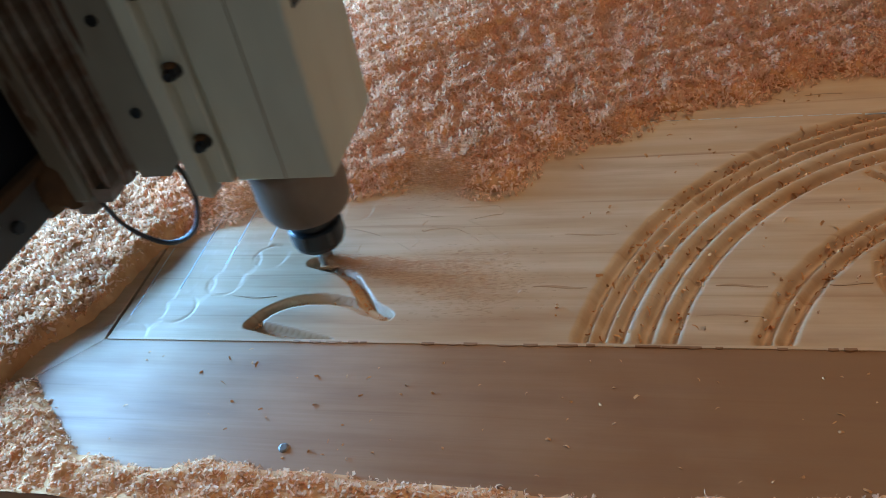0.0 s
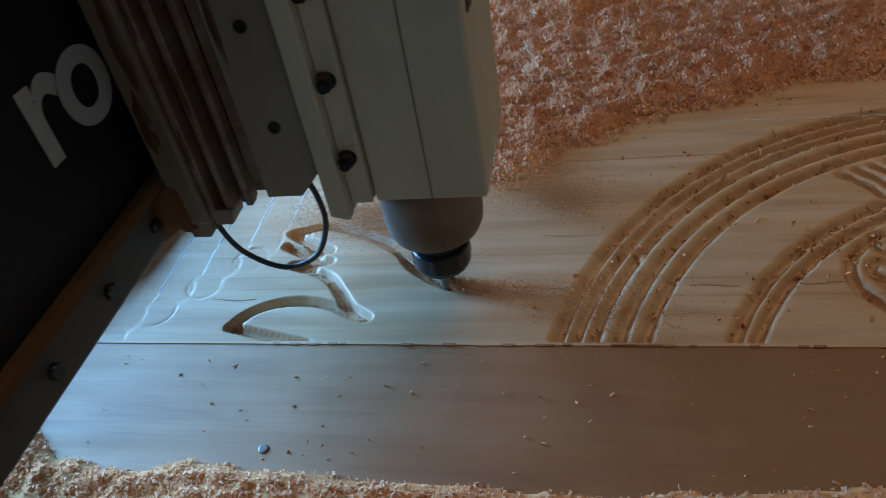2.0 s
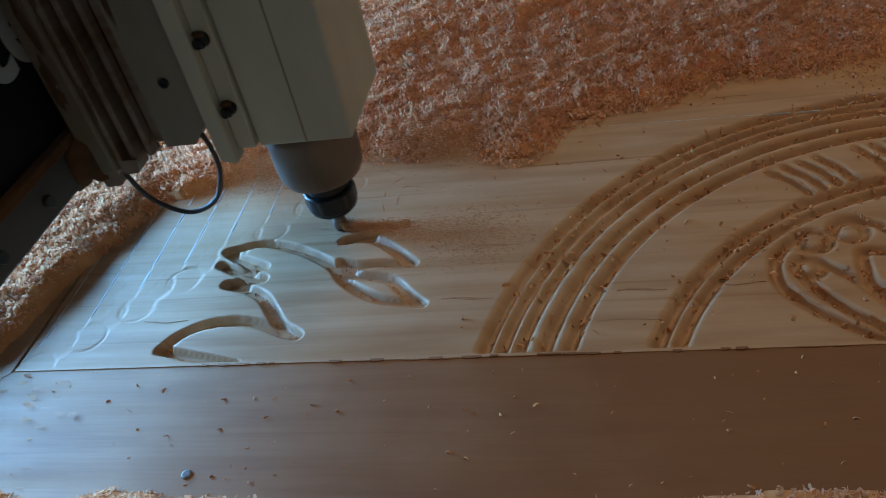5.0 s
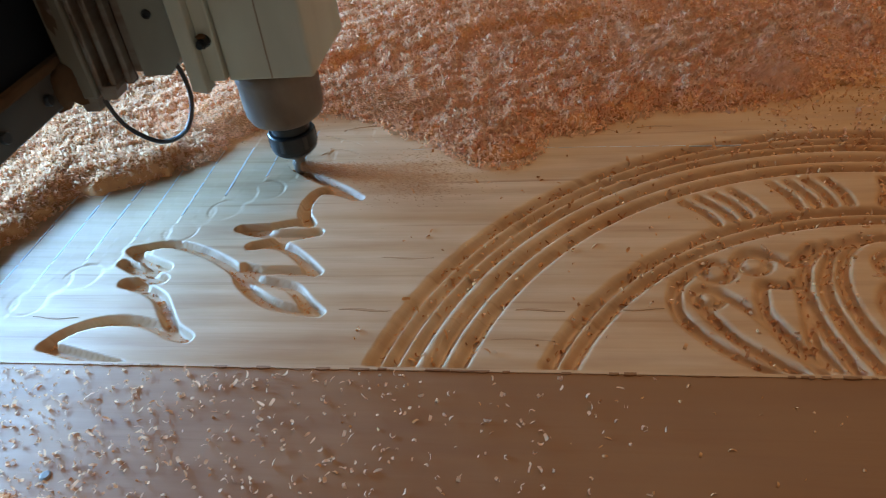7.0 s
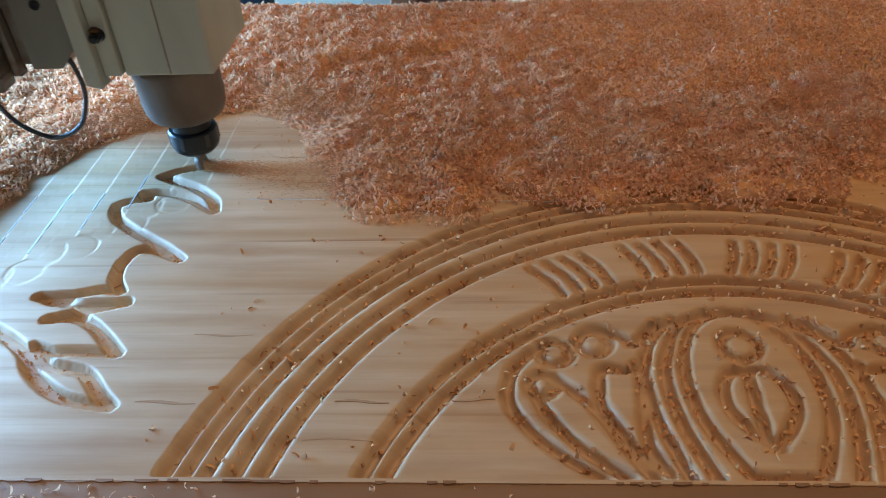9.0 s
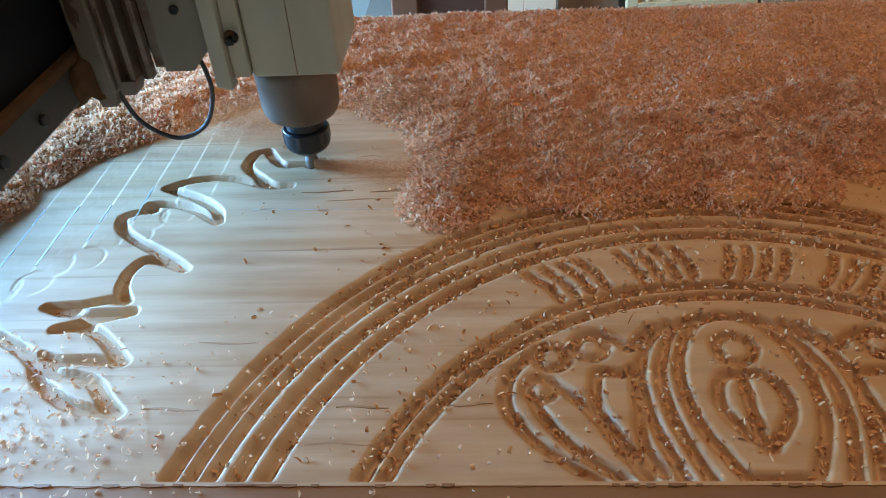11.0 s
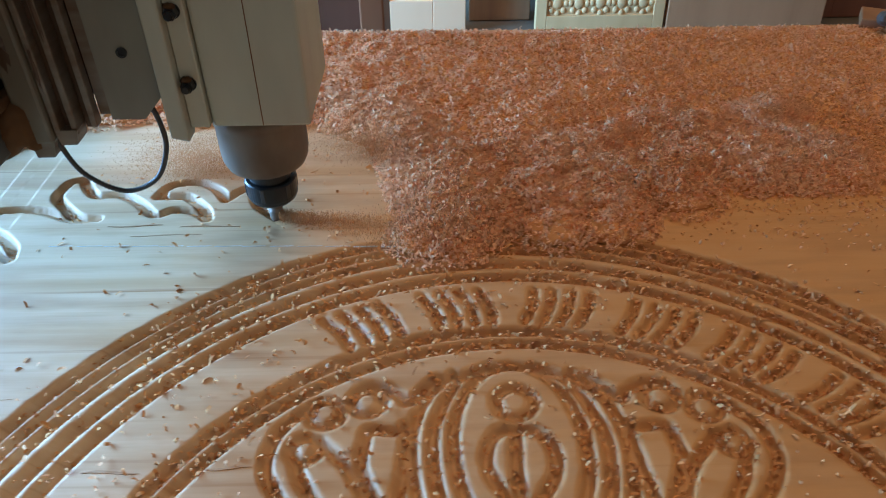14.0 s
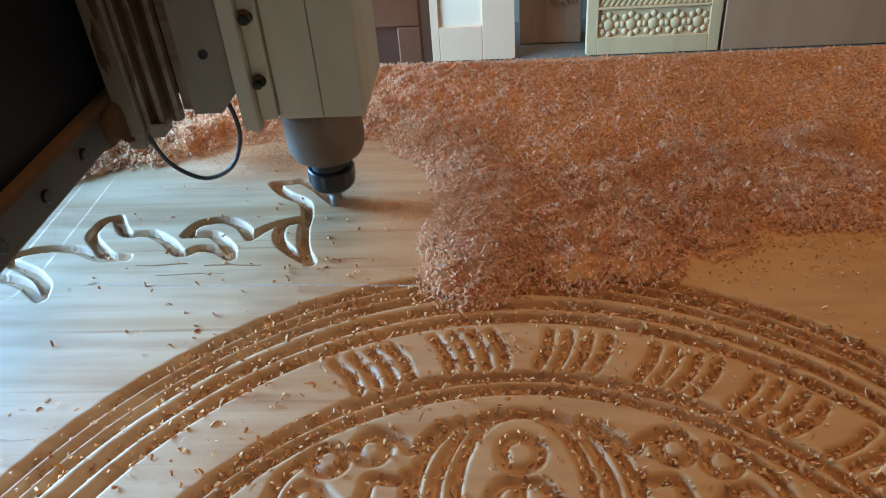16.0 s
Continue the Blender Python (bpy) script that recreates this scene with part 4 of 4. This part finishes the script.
chips("stile_crumbs", np.stack([px, py, np.full(n, -0.0007)], 1), 0.005, CRUMB, None, 0.4)
fringe = SPRIG[rng.integers(0, len(SPRIG), 1500)]
side = rng.choice((-1, 1), 1500, p=(0.65, 0.35)) * rng.uniform(0.0012, 0.0040, 1500)
sy_ = fringe[:, 1] + side
i, j = np.clip(((fringe[:, 0] - X0) / CELL).astype(int), 0, nx - 1), np.clip(((sy_ - Y0) / CELL).astype(int), 0, ny - 1)
inside_ = H[j, i] < -0.006
chips("groove_fibres", np.stack([fringe[:, 0], sy_, np.full(1500, -0.0084)], 1)[inside_], 0.0042, CRUMB, None, 0.35)
tagged(bpy.data.objects["groove_fibres"], "torn brown wood fibres lying in the freshly cut sprig", "wood shavings", kind="stuff")
tagged(bpy.data.objects["stile_crumbs"], "scattered crumbs of wood on the front stile", "wood shavings", kind="stuff")


# clumps that the cutter's air stream pushes aside
def clump(x, y, k):
    n = 760
    r = 0.052 * rng.random(n) ** 0.62
    a = rng.uniform(0, 2 * math.pi, n)
    z = np.clip(1 - (r / 0.052) ** 2, 0, 1) * (0.005 + 0.010 * uneven(x + r * np.cos(a), y + r * np.sin(a), 0.0125) + 0.003 * rng.random(n))
    ob = empty("shavings_clump", pose(x, y, 0.0005), "loose clump of orange wood shavings blown across the panel", "wood shavings", "blown clumps", "stuff")
    chips("clump_shavings", np.stack([r * np.cos(a), r * np.sin(a), z], 1), 0.0074, CHIP, ob, 0.95)
    bm = bmesh.new()
    bmesh.ops.create_icosphere(bm, subdivisions=2, radius=1, matrix=Matrix.Diagonal((0.036, 0.036, 0.0085, 1)))
    for v in bm.verts:
        v.co.x *= rng.uniform(0.8, 1.2)
        v.co.y *= rng.uniform(0.8, 1.2)
    part("clump_core", bm, DUST, ob, smooth=True)
    return ob


CLUMPS = []
for i, x in enumerate(np.arange(-0.84, 0.10, 0.042)):
    for y in np.arange(0.20, 0.66, 0.042):
        x2, y2 = x + rng.uniform(-0.012, 0.012), y + rng.uniform(-0.012, 0.012) + 0.02 * (i % 2)
        if y2 < np.interp(x2, EDGE_X, EDGE_Y) + 0.02 or from_track(np.array(x2), np.array(y2)) > BLOW + 0.03:
            continue
        if np.hypot(x2 - track[0, 0], y2 - track[0, 1]) < BLOW * 0.8:
            continue
        CLUMPS.append((clump(x2, y2, i), x2, y2, None))
# drifts that slide down over the rings between 7.6 and 10.8 seconds
for i in range(120):
    gx_ = rng.uniform(-0.27, 0.42)
    gy_ = float(np.interp(gx_, [-0.3, -0.06, 0.08, 0.24, 0.5], [0.375, 0.36, 0.37, 0.43, 0.47])) + rng.uniform(0.0, 0.14)
    y2 = rng.uniform(0.54, 0.72)
    CLUMPS.append((clump(gx_ + 0.12, y2, i), gx_ + 0.12, y2, (gx_, gy_, rng.uniform(6.7, 7.9))))


def blown(x, y, goal):
    """The way of one clump: drifting to its goal, and pushed out of the cutter's air stream whenever that comes near."""
    out = [(0.0, x, y)]
    reach = BLOW * rng.uniform(1.10, 1.36)
    for t, (cx, cy) in zip(steps, track):
        moved = False
        if goal and goal[2] <= t < goal[2] + 0.6:
            k = 0.1 / (goal[2] + 0.61 - t)
            x, y, moved = x + (goal[0] - x) * k, y + (goal[1] - y) * k, True
        dx, dy = x - cx, y - cy
        d = math.hypot(dx, dy)
        if d < reach:
            dx += 0.13 * (1 if x > -0.5 else 0)
            dy *= 0.25 if dy < 0 else 1.0
            k = math.hypot(dx, dy) + 1e-6
            push = min(reach - d, 0.03)
            low = min(y, float(np.interp(x, [-0.3, -0.1, 0.0, 0.2], [0.33, 0.385, 0.375, 0.38])))
            x, y, moved = x + push * dx / k, max(min(y + push * dy / k, 0.79), low), True
        if moved:
            out.append((float(t), x, y))
    thin = [out[0]]
    for a, b in zip(out[1:], out[2:] + [None]):
        if b is None or a[0] - thin[-1][0] > 0.29 or b[0] - a[0] > 0.35:
            if a[0] - thin[-1][0] > 0.35:
                thin.append((a[0] - 0.1, thin[-1][1], thin[-1][2]))
            thin.append(a)
    if thin[-1][0] < 16.0:
        thin.append((16.0, thin[-1][1], thin[-1][2]))
    return thin


# crumbs that are blown over the stile and the panel's near end during the clip
def blown_crumbs(x0, x1, y0, y1, n, z, shift, t0, t1):
    px, py = rng.uniform(x0, x1, n), rng.uniform(y0, y1, n)
    edge = rng.random(n) < (1.1 - 1.05 * (px - x0) / (x1 - x0) if shift else 0.35 + 0.65 * np.clip(np.abs(np.hypot(px - CX, py - CY) - 0.35) < 0.09, 0, 1))
    if y0 > 0 and shift:
        edge &= rng.random(n) < np.clip((y1 - py) / (y1 - y0) * 1.3, 0, 1)
    deep = np.zeros(n)
    if not shift:
        j, i = np.clip(((py - Y0) / CELL).astype(int), 0, ny - 1), np.clip(((px - X0) / CELL).astype(int), 0, nx - 1)
        deep = H[j, i]
        edge &= rng.random(n) < np.where(deep < -0.002, 1.0, 0.07 + 0.5 * np.exp(-((px + 0.06) / 0.12) ** 2) * np.clip((py - 0.2) / 0.1, 0, 1))
    ob = chips("blown_crumbs", np.stack([px, py, z + 0.7 * deep + 0.0015 * rng.random(n)], 1)[edge], 0.0060 if shift else 0.0072, CHIP if shift else CRUMB, None, 0.8)
    tagged(ob, "scattered orange crumbs blown over the wood", "wood shavings", "blown crumbs", "stuff")
    return ob, shift, t0, t1


CRUMBS = [blown_crumbs(-0.80, -0.20, -0.125, -0.004, 1500, -0.0007, -0.75, 4.4, 6.2),
          blown_crumbs(-0.72, -0.40, 0.004, 0.17, 2400, 0.0004, -0.8, 8.9, 10.6),
          blown_crumbs(-0.40, -0.05, 0.01, 0.20, 260, 0.0004, -1.1, 8.9, 10.6),
          blown_crumbs(-0.30, 0.56, 0.012, 0.37, 11000, 0.0004, 0.0, 8.9, 10.7)]

# ---------------------------------------------------------------- wood not yet cut away, lying flush until the cutter passes
PLUGS = []


def plug(a, b, a2, b2, half, first, last):
    """One short strip of uncut wood across the groove's width."""
    bm = bmesh.new()
    na = Vector((-(a2[1]), a2[0], 0)).normalized() * half
    nb = Vector((-(b2[1]), b2[0], 0)).normalized() * half
    va, vb = Vector((*a, 0)), Vector((*b, 0))
    ahead = (vb - va).normalized()
    va, vb = va - ahead * (0.0088 if first else 0.0045), vb + ahead * (0.0088 if last else 0.0045)
    mid = (va + vb) / 2
    q = [va + na - mid, va - na - mid, vb - nb - mid, vb + nb - mid]
    prism(bm, [(p.x, p.y) for p in q], -0.003, 0.0)
    ob = part("uncut_strip", bm, PINE, door)
    lift = 0.00010 + 0.000005 * (len(PLUGS) % 29)
    ob.matrix_local = pose(mid.x, mid.y, lift)
    return ob, Vector((mid.x, mid.y, lift))


def motions():
    walk(gantry, [(t, pose(x, 0, 0)) for t, x, y in TOOL])
    walk(head, [(t, pose(x, y, 0)) for t, x, y in TOOL])
    for ob, shift, t0, t1 in CRUMBS:
        if not shift:
            walk(ob, [(0.0, pose(0, 0.44, 0.009)), (t0, pose(0, 0.44, 0.009)), (t1 - 0.6, pose(0, 0.12, 0.012)), (t1, pose(0, 0, 0)), (16.0, pose(0, 0, 0))])
            continue
        walk(ob, [(0.0, pose(shift, 0, 0)), (t0, pose(shift, 0, 0)), (t1, pose(0, 0, 0)), (16.0, pose(0, 0, 0))])
    for ob, x, y, goal in CLUMPS:
        walk(ob, [(t, pose(px_, py_, 0.0005, 0, 0, 40 * (px_ - x) / 0.2)) for t, px_, py_ in blown(x, y, goal)])
    for ob, mid, t in PLUGS:
        t = min(max(t, 0.1), 15.8)
        walk(ob, [(0.0, pose(*mid)), (t - 0.07, pose(*mid)), (t + 0.03, pose(mid.x, mid.y, mid.z - 0.0082)), (16.0, pose(mid.x, mid.y, mid.z - 0.0082))])


# strips along the cutter's way from the start of the clip
for line in STROKES:
    way = smooth_line(line, 0.0095)
    for k, (a, b) in enumerate(zip(way, way[1:])):
        if b[2] <= 0.02 or a[2] > 16.0:
            continue
        d = b - a
        ob, mid = plug(a[:2], b[:2], d, d, 0.0078, k == 0, k == len(way) - 2)
        PLUGS.append((ob, mid, float(a[2] + b[2]) / 2))

motions()
